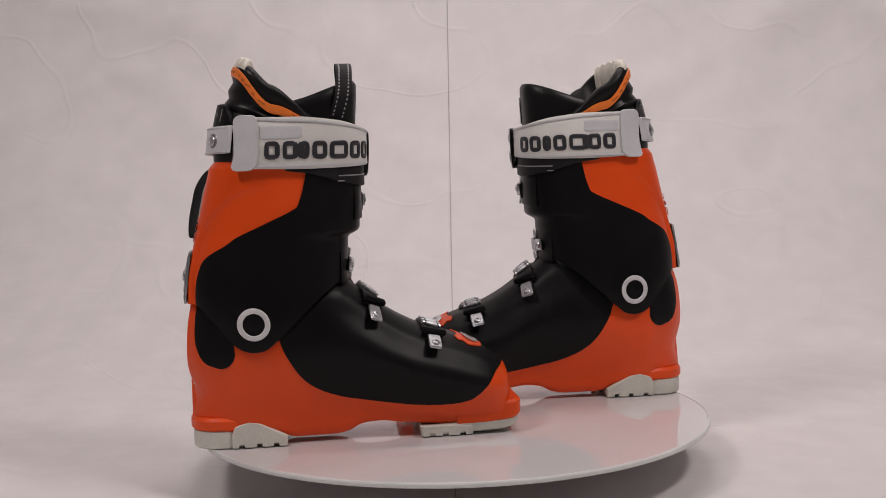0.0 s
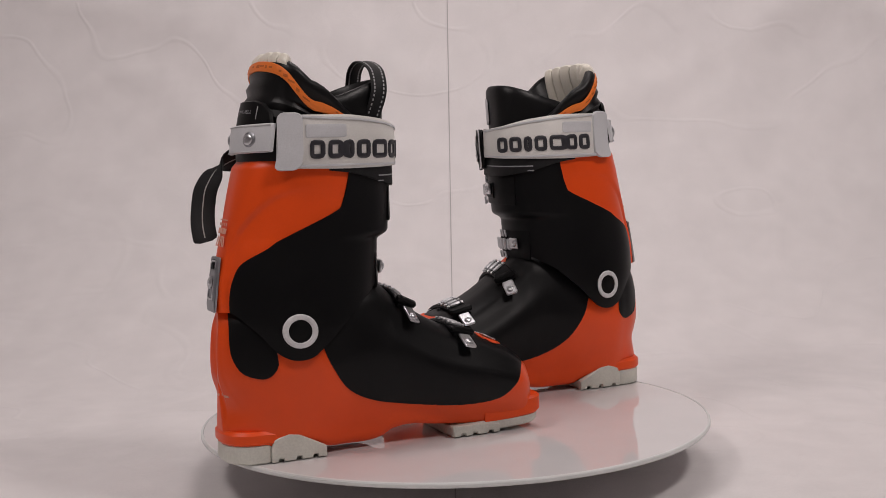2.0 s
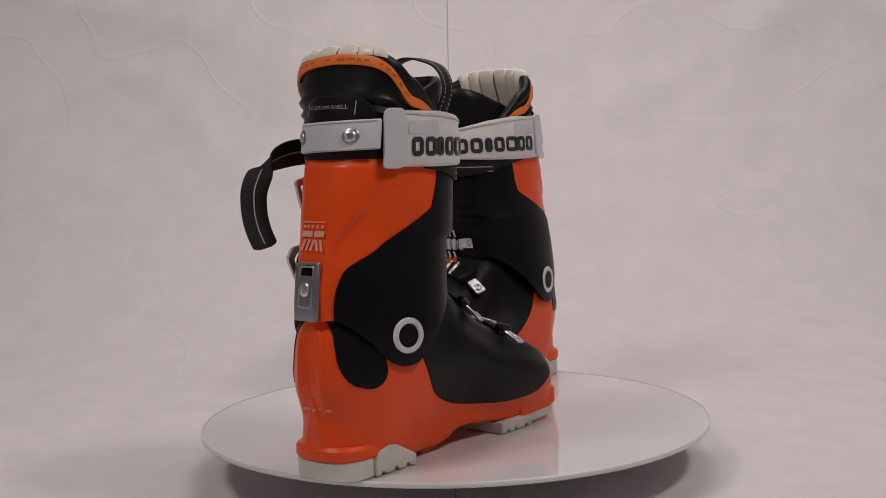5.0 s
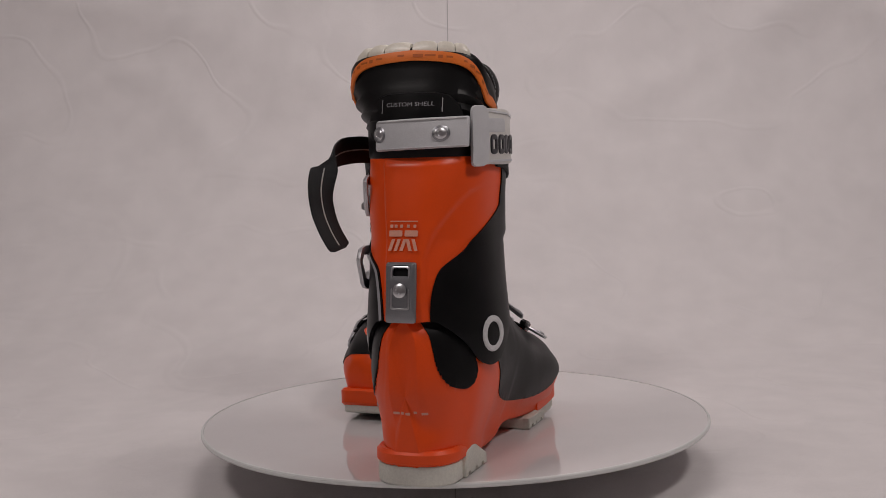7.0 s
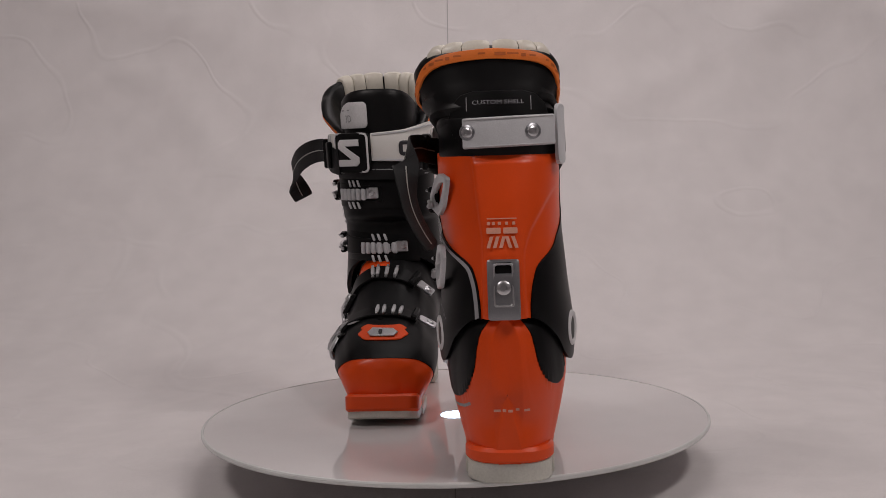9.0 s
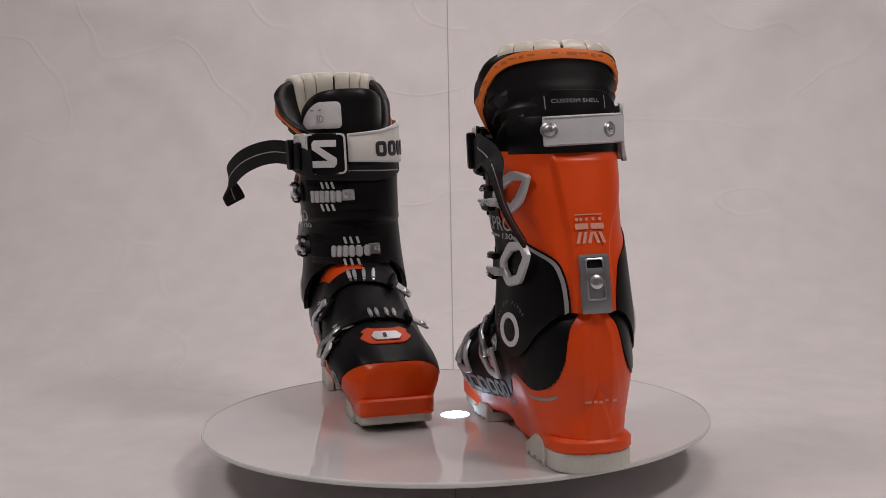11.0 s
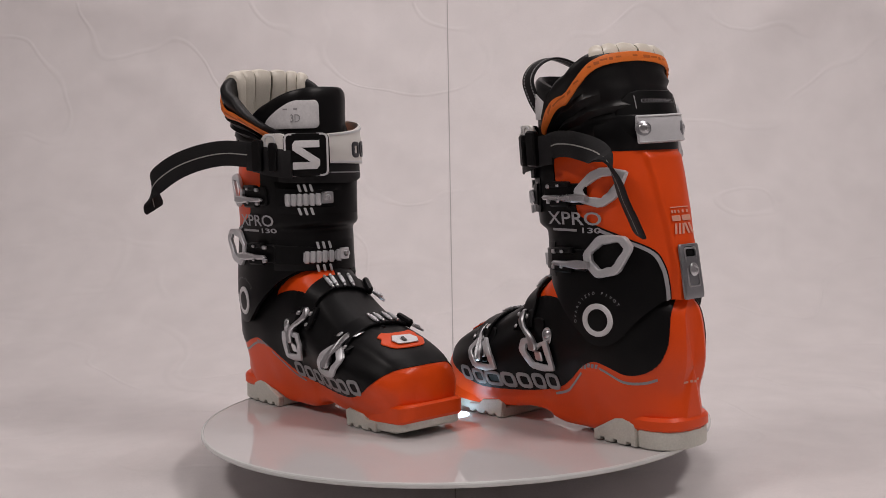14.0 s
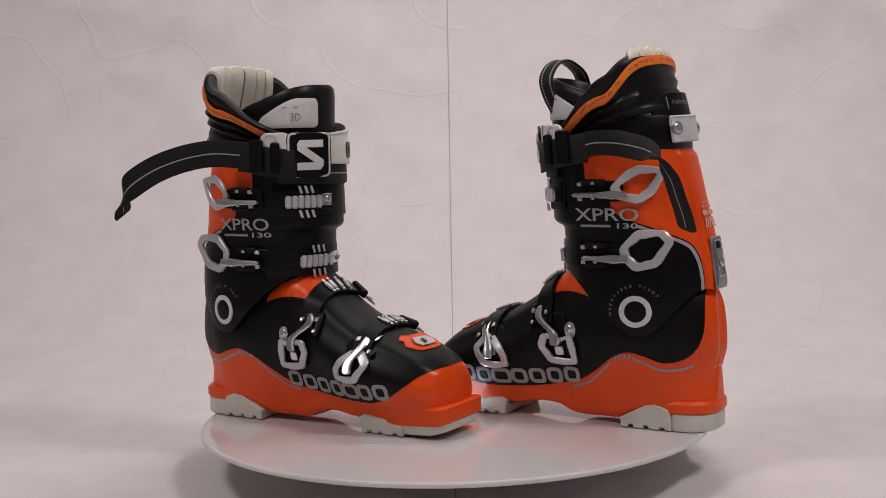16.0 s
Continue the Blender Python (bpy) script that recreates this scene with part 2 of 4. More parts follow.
def build_turntable():
    table = tagged(new("turntable"), label="round glossy white acrylic plate on a low turntable hub", category="turntable")
    R = 0.2655
    disc_mesh("plate", [(0.0, -0.004), (R - 0.003, -0.004), (R - 0.003, 0.0), (0.0, 0.0)], ACRYLIC, table)
    disc_mesh("plate_edge", [(R - 0.0028, -0.0046), (R - 0.0008, -0.0044), (R, -0.0032), (R, -0.0012), (R - 0.0008, 0.0), (R - 0.0028, 0.0004)], ACRYLIC_EDGE, table, "clear rounded plate edge")
    disc_mesh("hub", [(0.09, -PLATE_Z + 0.004), (0.09, -0.022), (0.085, -0.0195), (0.03, -0.0195), (0.03, -0.005), (0.0, -0.005)], CLOTH, table, "pale drum under the plate")
    glow = bpy.data.materials.new("cold_white_led")
    glow.use_nodes = True
    b = glow.node_tree.nodes["Principled BSDF"]
    b.inputs["Emission Color"].default_value = (0.55, 0.80, 1.0, 1)
    b.inputs["Emission Strength"].default_value = 7
    disc_mesh("led", [(0.015, 0.0003), (0.015, 0.0008), (0.0135, 0.0012), (0.0, 0.0013)], glow, table, "cold white glowing light at the plate's centre", n=32)
    return table


turntable = build_turntable()

# ---- ski boot: shapes in metres, x ahead from the heel, y to the lateral side, z up ----
MM = 0.001


def shell_skin():
    """The lower shell, lofted from heel to toe."""
    xs = np.concatenate([[-3.5, -3.3], np.arange(-3, 8, 0.25), np.arange(8, 22, 0.6), np.arange(22, 296, 1.9), np.arange(296, 312, 1.0), [312.2, 312.8, 313]])
    top = soft_interp(xs, [-4, 20, 60, 100, 135, 150, 167, 194, 223, 257, 286, 303, 309, 313], [138, 150, 156, 160, 164, 157, 142, 122, 107, 96, 83, 72, 67.5, 61])
    bot = soft_interp(xs, [-4, 66, 92, 112, 134, 148, 160, 180, 206, 260, 313], [16, 15, 6, 5, 5, 8, 14, 16, 13, 9, 11])
    w = soft_interp(xs, [-4, 0, 6, 14, 26, 45, 80, 120, 160, 200, 240, 270, 288, 299, 306, 310, 313], [12, 20, 28, 35, 42, 50, 52, 49, 50, 53, 55, 54, 51, 46, 40, 33.5, 22])
    low = soft_interp(xs, [-4, 60, 110, 180, 250, 290, 313], [0.86, 0.76, 0.60, 0.64, 0.68, 0.76, 0.97])
    shift = soft_interp(xs, [0, 120, 220, 313], [0, 0, 2, 1])
    boxy = soft_interp(xs, [-4, 110, 160, 240, 313], [0.97, 0.92, 0.66, 0.70, 0.80])
    grid = []
    for x, t, b, ww, lo, sh, bx in zip(xs, top, bot, w, low, shift, boxy):
        half = smooth_line([(0, 0), (lo * 0.55, 0), (lo * 0.9, 0.02), (lo, 0.12), (lo * 0.45 + 0.55, 0.30), (1.0, 0.50), (0.985, 0.64),
                            (0.55 + 0.4 * bx, 0.78), (0.36 + 0.44 * bx, 0.90), (0.33, 0.985), (0, 1.0)], 10)
        arc = np.concatenate([[0], np.cumsum(np.hypot(*np.diff(half, axis=0).T))])
        u = np.linspace(0, arc[-1], 76)
        hy, hz = np.interp(u, arc, half[:, 0]), np.interp(u, arc, half[:, 1])
        k = 1.0
        if x > 306:
            k = 1 - 0.06 * ((x - 306) / 7) ** 2
        mid = 0.45
        yy = np.concatenate([hy, -hy[-2:0:-1]]) * ww * k + sh
        yy = yy * np.where(yy > 0, 1 - 0.15 * min(1, max(0, (x - 235) / 65)), 1)
        zz = b + (mid + (np.concatenate([hz, hz[-2:0:-1]]) - mid) * k) * (t - b)
        back = np.zeros_like(yy)
        if x < 40:    # heel leans: narrow waist over the sole, bulge above it
            back = soft_interp(zz, [0, 20, 35, 52, 80, 114, 140, 170], [0, 0, 2, 5, -2, -1, 3, 6]) * (1 - max(x, 0) / 40)
            edge = soft_interp(zz, [0, 40, 60, 90, 130, 170], [60, 34, 24, 17, 15, 15])
            q = np.clip((edge + 2 - np.abs(yy)) / 4, 0, 1)
            back = back - 0.7 * q * q * (3 - 2 * q) * (zz > 24) * (1 - max(x, 0) / 40)
        grid.append(np.stack([np.full_like(yy, x) + back, yy, zz], 1))
    for row, first in ((grid[0], True), (grid[-1], False)):
        mid = row.mean(0)
        step = -0.6 if first else 3.6
        caps = [mid + (row - mid) * k + np.array((step * (1 - k * k), 0, 0)) for k in np.linspace(0.95, 0.02, 22)]
        grid = caps[::-1] + grid if first else grid + caps
    grid = np.array(grid)
    grid[..., 0] -= 4.5 * np.clip((grid[..., 0] - 232) / 80, 0, 1)    # short toe box
    return Skin(grid * MM)


CUFF_Z = [88, 100, 120, 133, 164, 190, 200, 206, 214, 240, 252, 268, 284]
CUFF_BACK = [8, 6, 2, 0, 1, 7, 9.5, 11, 13, 19, 22, 26, 28]
CUFF_FRONT = [128, 134, 142, 146, 150, 152.5, 154, 163.5, 165, 166.5, 167, 169, 170]
CUFF_HALF = [56, 58.8, 60, 58.8, 55.2, 53, 52.2, 51.8, 51.5, 51.5, 52, 52, 52]
CUFF_TAPER = [0.98, 0.98, 0.98, 0.96, 0.93, 0.88, 0.86, 0.84, 0.82, 0.78, 0.76, 0.75, 0.75]
SPINE_OUT = [18, 18, 18, 18, 17, 17, 17, 17, 18, 21, 22, 24, 26]
SPINE_IN = [20, 20, 20, 20, 18, 18, 20, 22, 25.5, 42, 52, 60, 60]


def cuff_point(phi, z, off=0.0):
    """A point of the cuff at angle phi (0 ahead, positive lateral), height z in mm, off mm outside."""
    back, front, half = (soft_interp(z, CUFF_Z, c) for c in (CUFF_BACK, CUFF_FRONT, CUFF_HALF))
    mid = back * 0.42 + front * 0.58
    c, s = np.cos(phi), np.sin(phi)
    a = np.where(c > 0, front - mid, mid - back)
    e = np.where(c > 0, 0.86, soft_interp(z, CUFF_Z, CUFF_TAPER))
    y = (half + off) * np.sign(s) * np.abs(s) ** e
    y = y * np.where(s > 0, 1 + 0.10 * np.clip((z - 180) / 45, 0, 1), 1.0)
    # raised spine down the back
    rim = np.where(y > 0, soft_interp(z, CUFF_Z, SPINE_OUT), soft_interp(z, CUFF_Z, SPINE_IN))
    k = np.clip((rim + 1.7 - np.abs(y)) / 3.4, 0, 1) * (c < 0) * np.clip((276 - z) / 8, 0, 1)
    x = mid + (a + off + 4.6 * k * k * (3 - 2 * k)) * np.sign(c) * np.abs(c) ** e
    return np.stack([x, y, z + np.zeros_like(x)], -1) * MM


def cuff_skin():
    zs = np.concatenate([np.arange(86, 198, 1.7), np.arange(198, 208, 0.8), np.arange(208, 279, 1.7)])
    phi = np.linspace(-math.pi, math.pi, 280, endpoint=False)
    base = np.array([cuff_point(phi, np.full_like(phi, z)) for z in zs])
    plan = np.stack(np.meshgrid(phi * 0.06, zs * MM), -1)
    return Skin(base, plan, lambda u, v: cuff_point(np.array(u / 0.06), np.array(v / MM)))


def cuff_angle(x, z):
    """The angle from ahead at which the cuff's side stands at x, both in mm."""
    back, front = soft_interp(z, CUFF_Z, CUFF_BACK), soft_interp(z, CUFF_Z, CUFF_FRONT)
    mid = back * 0.42 + front * 0.58
    if x > mid:
        return math.acos(min(1, (x - mid) / (front - mid)) ** (1 / 0.86))
    return math.pi - math.acos(min(1, (mid - x) / (mid - back)) ** (1 / soft_interp(z, CUFF_Z, CUFF_TAPER)))


def round_cuff(pts, tail=(), steps=6):
    """A border given by side-view points and then by angles (degrees), in the cuff's flat coordinates."""
    line = [(cuff_angle(x, z) * 60, z) for x, z in pts] + [(radians(a) * 60, z) for a, z in tail]
    return smooth_line(line, steps) * MM


def line_mm(pts, steps=6):
    return smooth_line(pts, steps) * MM


# side-view borders, in mm
CUFF_LOW = round_cuff([(148, 160), (140, 156), (121, 143), (98, 122), (81, 106), (69, 97), (53, 96), (39, 104), (26, 120)], [(148, 134), (158, 139), (170, 139), (182, 139)])
CUFF_EDGE_M = round_cuff([(116, 300), (112, 256), (107, 238), (98, 227), (74, 216), (50, 205), (36, 196)], [(149, 183), (155, 170), (158, 155), (159, 141), (159, 125)])
CUFF_EDGE_L = round_cuff([(112, 300), (112, 262), (110, 247), (92, 240), (86, 228), (82, 216), (62, 206), (38, 197)], [(150, 185), (157, 172), (160, 155), (161, 141), (161, 125)])
VAMP_M = line_mm([(80, 190), (80, 120), (83, 104), (90, 87), (108, 62), (137, 47), (181, 38), (225, 33), (262, 36), (280, 49), (296, 66), (325, 73)])
LOBE_M = line_mm([(18, 170), (9, 150), (4.6, 132), (2.8, 110), (4.4, 97), (10, 86), (19, 81), (31, 80), (40, 90), (40, 108), (44, 170)])
VAMP_L = line_mm([(16, 190), (8, 150), (4.4, 130), (3.0, 106), (5.0, 91), (11, 79), (23, 71), (38, 69), (56, 75), (74, 78), (92, 70), (111, 56), (130, 45), (149, 40), (180, 35), (229, 33), (254, 38), (276, 51), (296, 66), (325, 73)])
ARCH_L = line_mm([(103, 124), (114, 139), (128, 150), (149, 157), (158, 150), (165, 129), (152, 133), (135, 134.5), (118, 131), (103, 124)])


def closed_poly(line, *ends):
    return np.concatenate([line, np.array(ends) * MM])


SHELL, CUFF = shell_skin(), cuff_skin()
TREE = BVHTree.FromPolygons(*SHELL.tree())


def cuff_classes(q):
    u, z = np.abs(q[..., 0]), q[..., 1]
    low = inside(closed_poly(CUFF_LOW, (200, 139), (200, 400), (-10, 400), (-10, 157)), u, z)
    om = inside(closed_poly(CUFF_EDGE_M, (200, 125), (200, 300)), u, z)
    ol = inside(closed_poly(CUFF_EDGE_L, (200, 125), (200, 300)), u, z)
    return np.where(low, np.where(np.where(q[..., 0] > 0, ol, om), 1, 2), 0)


def shell_classes(c):
    x, y, z = c[..., 0], c[..., 1], c[..., 2]
    vm = inside(closed_poly(VAMP_M, (325, 400), (80, 400)), x, z) | inside(LOBE_M, x, z)
    vl = inside(closed_poly(VAMP_L, (325, 400), (4, 400)), x, z)
    al = inside(ARCH_L, x, z) & (y > 0)
    k = np.where(np.where(y > 0, vl, vm), 2, 1)
    return np.where(al, 3, k)


def both(line):
    return [(1, line), (-1, line * np.array((-1, 1)))]


CUFF.split(cuff_classes, both(CUFF_LOW) + [both(CUFF_EDGE_M)[1], both(CUFF_EDGE_L)[0]])
SHELL.split(shell_classes, [(-1, VAMP_M), (-1, LOBE_M), (1, VAMP_L), (1, ARCH_L)])


def liner_rim(phi):
    """Height of the liner's upper edge, mm, by the angle from ahead."""
    a = np.abs(phi) / math.pi
    return soft_interp(a, [0, 0.25, 0.36, 0.43, 0.5, 0.58, 0.66, 0.76, 0.88, 1.0], [300, 306, 317, 331, 346, 357, 363, 367, 369, 370])


def liner_point(phi, z, off=0.0):
    back = soft_interp(z, [240, 296, 326, 350, 372], [27, 31, 38, 46, 52])
    front = soft_interp(z, [240, 300, 330, 372], [152, 152, 142, 122])
    half = soft_interp(z, [240, 280, 300, 330, 350, 372], [48, 49, 52, 57, 58.5, 57])
    mid = (back + front) / 2 - 6
    c, s = np.cos(phi), np.sin(phi)
    a = np.where(c > 0, front - mid, mid - back)
    e = np.where(c > 0, 0.66, 0.78)
    return np.stack([mid + (a + off) * np.sign(c) * np.abs(c) ** e, (half + off) * np.sign(s) * np.abs(s) ** e, z + np.zeros_like(c)], -1) * MM


def liner_strip(phi0, phi1, rows, n=90):
    """Strips round the collar; rows: (drop below the rim in mm or None for a fixed z, offset)."""
    phi = np.linspace(phi0, phi1, n)
    rim = liner_rim(phi)
    out = []
    for drop, off in rows:
        z = rim - drop
        out.append(liner_point(phi, z, off))
    return np.array(out)


def grid_mesh(name, g, mat, parent, side, label="", close=False, sharp=38):
    n, m, _ = g.shape
    verts = mirrored(g.reshape(-1, 3), side)
    rows = n if close else n - 1
    faces = [(i * m + j, i * m + j + 1, ((i + 1) % n) * m + j + 1, ((i + 1) % n) * m + j) for i in range(rows) for j in range(m - 1)]
    if close:
        faces += [tuple(i * m for i in range(n)), tuple(i * m + m - 1 for i in reversed(range(n)))]
    return mesh_object(name, verts, faces, mat, parent, label, sharp)


def build_boot(side, label):
    boot = tagged(new("ski_boot"), label=label, category="ski boot", group="pair of ski boots")

    # lower shell
    for k, nm, mat, lift, depth, lb in ((1, "lower_shell", ORANGE, 0, 0.003, "orange plastic lower shell"), (2, "vamp_panel", BLACK_SATIN, 0.0008, 0.004, "matt black plastic overlay"),
                                        (3, "instep_gusset", ORANGE, -0.0008, 0.002, "orange instep gusset")):
        v, f = SHELL.patch(k, lift, depth)
        mesh_object(nm, mirrored(v, side), f, mat, boot, lb, sharp=50)
    v, f = CUFF.patch(1, 0.0, 0.004)
    mesh_object("cuff_spine", mirrored(v, side), f, ORANGE, boot, "orange plastic rear cuff", sharp=50)
    v, f = CUFF.patch(2, 0.0012, 0.005)
    mesh_object("cuff_panel", mirrored(v, side), f, BLACK, boot, "matt black plastic cuff", sharp=50)

    def flare(rows):
        """The collar stands wider on its lateral side and leans that way."""
        g = np.array(rows, float)
        up = np.clip((g[..., 2] / MM - 288) / 34, 0, 1)
        k = np.clip((g[..., 0] / MM - 34) / 40, 0, 1) * up
        g[..., 1] *= np.where(g[..., 1] > 0, 1 + (0.17 if side > 0 else 0.24) * k, 1)
        g[..., 1] += 0.0045 * up
        return g

    # liner collar
    phi = np.linspace(0.55, 2 * math.pi - 0.55, 120)
    wrapped = np.where(phi > math.pi, phi - 2 * math.pi, phi)
    rim = liner_rim(wrapped)
    rows = []
    for f_, off in ((1.0, 0.0), (0.8, 0.6), (0.62, -0.6), (0.52, 2.0), (0.46, -1.6), (0.40, 2.0), (0.34, -1.6), (0.27, 1.9), (0.21, -1.4), (0.14, 1.7), (0.06, -0.8)):
        z = 258 + (rim - 13 - 258) * (1 - f_)
        rows.append(liner_point(wrapped, z, off - 1.0))
    for drop, off in ((13, 0.5), (5, 1.0), (1.5, -1.0), (0, -4.5), (1, -8.5), (5, -11)):
        rows.append(liner_point(wrapped, rim - drop, off))
    for f_ in (0.5, 1.0):
        rows.append(liner_point(wrapped, (rim - 12) * (1 - f_) + 262 * f_, -12.0))
    collar = grid_mesh("liner_collar", flare(rows), BLACK_SOFT, boot, side, "black padded liner collar", close=True, sharp=60)
    # orange piping
    phi = np.linspace(0.85, 2 * math.pi - 0.85, 120)
    wrapped = np.where(phi > math.pi, phi - 2 * math.pi, phi)
    rim = liner_rim(wrapped)
    high = soft_interp(np.abs(wrapped) / math.pi, [0.2, 0.36, 0.45, 0.52, 0.6, 0.68, 0.8, 1.0], [8, 10, 15, 19, 15, 9, 5, 3])
    rows = [liner_point(wrapped, rim - high - d, o) for d, o in ((9.5, 0.0), (9, 1.6), (5, 2.4), (0.5, 1.8), (0, 0.0))]
    piping = grid_mesh("liner_piping", flare(rows), ORANGE_TRIM, boot, side, "orange fabric piping", close=True)
    for k in range(26):    # small dark marks printed along the piping
        a = 1.25 + k * (2 * math.pi - 2.5) / 25
        a = a - 2 * math.pi if a > math.pi else a
        if k % 6 == 5:
            continue
        da = 0.035 + 0.02 * ((k * 7) % 3)
        hi = float(soft_interp(abs(a) / math.pi, [0.2, 0.36, 0.45, 0.52, 0.6, 0.68, 0.8, 1.0], [8, 10, 15, 19, 15, 9, 5, 3]))
        verts = []
        for b_ in (a - da, a, a + da):
            rm = float(liner_rim(np.array(b_)))
            verts += [liner_point(np.array(b_), np.array(rm - hi - d), 2.55) for d in (3.4, 5.0 + (k % 2))]
        mesh_object("piping_mark", mirrored(flare(verts), side), [(0, 1, 3, 2), (2, 3, 5, 4)], PIPING_INK, piping)
    # white ribbed pads at the back of the collar
    edges = np.linspace(math.pi - 0.98, math.pi + 0.98, 7)
    for a, b in zip(edges[:-1], edges[1:]):
        phi = np.linspace(a + 0.008, b - 0.008, 10)
        wrapped = np.where(phi > math.pi, phi - 2 * math.pi, phi)
        rim = liner_rim(wrapped)
        puff = np.sqrt(np.maximum(0, 1 - np.linspace(-1, 1, 10) ** 2)) * 2.2
        rows = []
        for drop, off, pf in ((4.0, 0.6, 0.2), (0.5, 0.2, 0.6), (-2.5, -2.5, 1), (-3.0, -6, 1), (-1.5, -10, 1), (4, -13, 1), (14, -14, 1), (30, -14, 1), (52, -13, 0.6), (52, -10, 0.2)):
            k = pf * puff
            rows.append(liner_point(wrapped, rim - drop + (k if drop < 1 else 0), off - (k if drop > 1 and off < -8 else 0)))
        grid_mesh("liner_pad", flare(rows), WHITE_PAD, collar, side, "ribbed white leatherette pad", close=True)

    # tongue
    def tongue_pt(s, h, off):
        """s from -1 medial to 1 lateral; h 0 to 1 up."""
        phi = s * 1.85
        top = 350 - 26 * abs(s) ** 2.3
        z = 236 + (top - 236) * h
        cx = 100 + 8 * h
        r = 62 - 3 * h
        c_, s_ = math.cos(phi), math.sin(phi)
        half = 50 if s > 0 else 38
        return np.array((cx + (r + off) * math.copysign(abs(c_) ** 0.78, c_), (half + off) * math.copysign(abs(s_) ** 0.78, s_), z)) * MM

    ss = np.linspace(-1, 1, 41)
    rows = []
    for h, off in ((0, 0), (0.4, 0), (0.7, 0), (0.9, 0.5), (0.97, 0), (1.0, -2.5), (1.0, -6), (0.96, -8.5), (0.7, -9), (0, -9)):
        rows.append([tongue_pt(s, h, off) for s in ss])
    grid_mesh("tongue", np.array(rows), BLACK_SOFT, boot, side, "black padded liner tongue", close=True)

    # sole blocks and lugs
    def toe_outline(x0, x1, w0, w1, r):
        pts = [(x0, -w0), (x1 - r * 1.3, -w1)]
        pts += [(x1 - r + r * math.sin(a), -w1 + r - r * math.cos(a)) for a in np.linspace(0.2, math.pi / 2, 7)]
        pts += [(x, -y) for x, y in reversed(pts)]
        return np.array(pts) * MM

    def rocker(v):
        x = v[0] / MM
        rise = max(0, x - 262) ** 2 * 0.0030
        return np.array((v[0], v[1] * side, v[2] + rise * MM * (1 if v[2] < 0.012 else 0.55)))

    slab("toe_sole", toe_outline(217, 315.5, 36, 37, 14), 0.0, 0.0105, WHITE_RUB, boot, 0.0015, "off-white rubber toe sole", rocker)
    slab("toe_lug", toe_outline(253, 318, 36.0, 38.4, 12), 0.0075, 0.029, ORANGE, boot, 0.0025, "orange toe lug", rocker)
    heel = [(85, -30), (85, 30)] + [(38, 33), (30, 36.5)] + [(24 - 28 * math.sin(a), 36.5 * math.cos(a) ** 0.75) for a in np.linspace(0.1, math.pi / 2, 9)]
    heel += [(x, -y) for x, y in reversed(heel[2:-1])]
    slab("heel_sole", np.array(heel) * MM, 0.0, 0.018, WHITE_RUB, boot, 0.0015, "off-white rubber heel sole", lambda v: np.array((v[0], v[1] * side, v[2])))
    lug = [(62, -36), (62, 36)] + [(30, 38)] + [(26 - 32 * math.sin(a), 38 * math.cos(a) ** 0.75) for a in np.linspace(0.1, math.pi / 2, 9)]
    lug += [(x, -y) for x, y in reversed(lug[2:-1])]
    slab("heel_lug", np.array(lug) * MM, 0.0165, 0.030, ORANGE, boot, 0.003, "orange heel lug", lambda v: np.array((v[0], v[1] * side, v[2] + max(0, v[0] - 0.03) * -0.1)))
    for sgn in (-1, 1):    # raised wedge of rubber on each heel flank and tread notches
        wedge = np.array([(34, 14), (37, 21), (50, 26), (60, 24), (87, 10), (87, 0.4), (79, 0.4), (78, 3.5), (74, 3.5), (73, 0.4), (63, 0.4), (62, 3.5), (58, 3.5), (57, 0.4), (46, 0.4), (45, 3.2), (41, 3.2), (40, 0.4), (34, 0.4)]) * MM
        slab("heel_wedge", wedge, 0.0, 0.007, WHITE_RUB, boot, 0.001, "", lambda v: np.array((v[0], side * sgn * (0.0315 + v[2]), v[1])))

    for sgn in (-1, 1):    # thicker rear end of the toe sole with tread notches
        wedge = np.array([(218, 0.4), (216, 16), (222, 19), (246, 16), (252, 11), (268, 9), (268, 0.6), (261, 0.4), (260, 3), (256, 3), (255, 0.4), (244, 0.4), (243, 3.2), (239, 3.2), (238, 0.4), (231, 0.4), (230, 3.2), (226, 3.2), (225, 0.4)]) * MM
        if sgn < 0:    # the inner side stays low
            wedge[:, 1] = np.minimum(wedge[:, 1], 0.0112)
        slab("toe_wedge", wedge, 0.0, 0.007, WHITE_RUB, boot, 0.001, "", lambda v: np.array((v[0], side * sgn * (0.0315 + v[2]), v[1])))

    # pivot rings
    for sgn in (-1, 1):
        cx, cz = (60, 119.5) if sgn > 0 else (59, 122)
        n, verts, faces = 48, [], []
        prof = [(10.4, 0.0), (10.4, 1.6), (11.2, 2.4), (14.6, 2.4), (15.6, 1.4), (15.6, 0.0)]
        yb = 56.9
        for k in range(n):
            a = 2 * math.pi * k / n
            for r, d in prof:
                verts.append((cx + r * math.cos(a) + d * 0.2, sgn * (yb + d + 0.23 * r * math.cos(a)), cz + r * math.sin(a)))
        m = len(prof)
        for k in range(n):
            for j in range(m - 1):
                faces.append((k * m + j, k * m + j + 1, ((k + 1) % n) * m + j + 1, ((k + 1) % n) * m + j))
        mesh_object("pivot_ring", mirrored(np.array(verts) * MM, side), faces, PRINT_WHITE, boot, "white plastic pivot ring")
        cap = [(cx + 10.6 * math.cos(a), cz + 10.6 * math.sin(a)) for a in np.linspace(0, 2 * math.pi, 40, endpoint=False)]
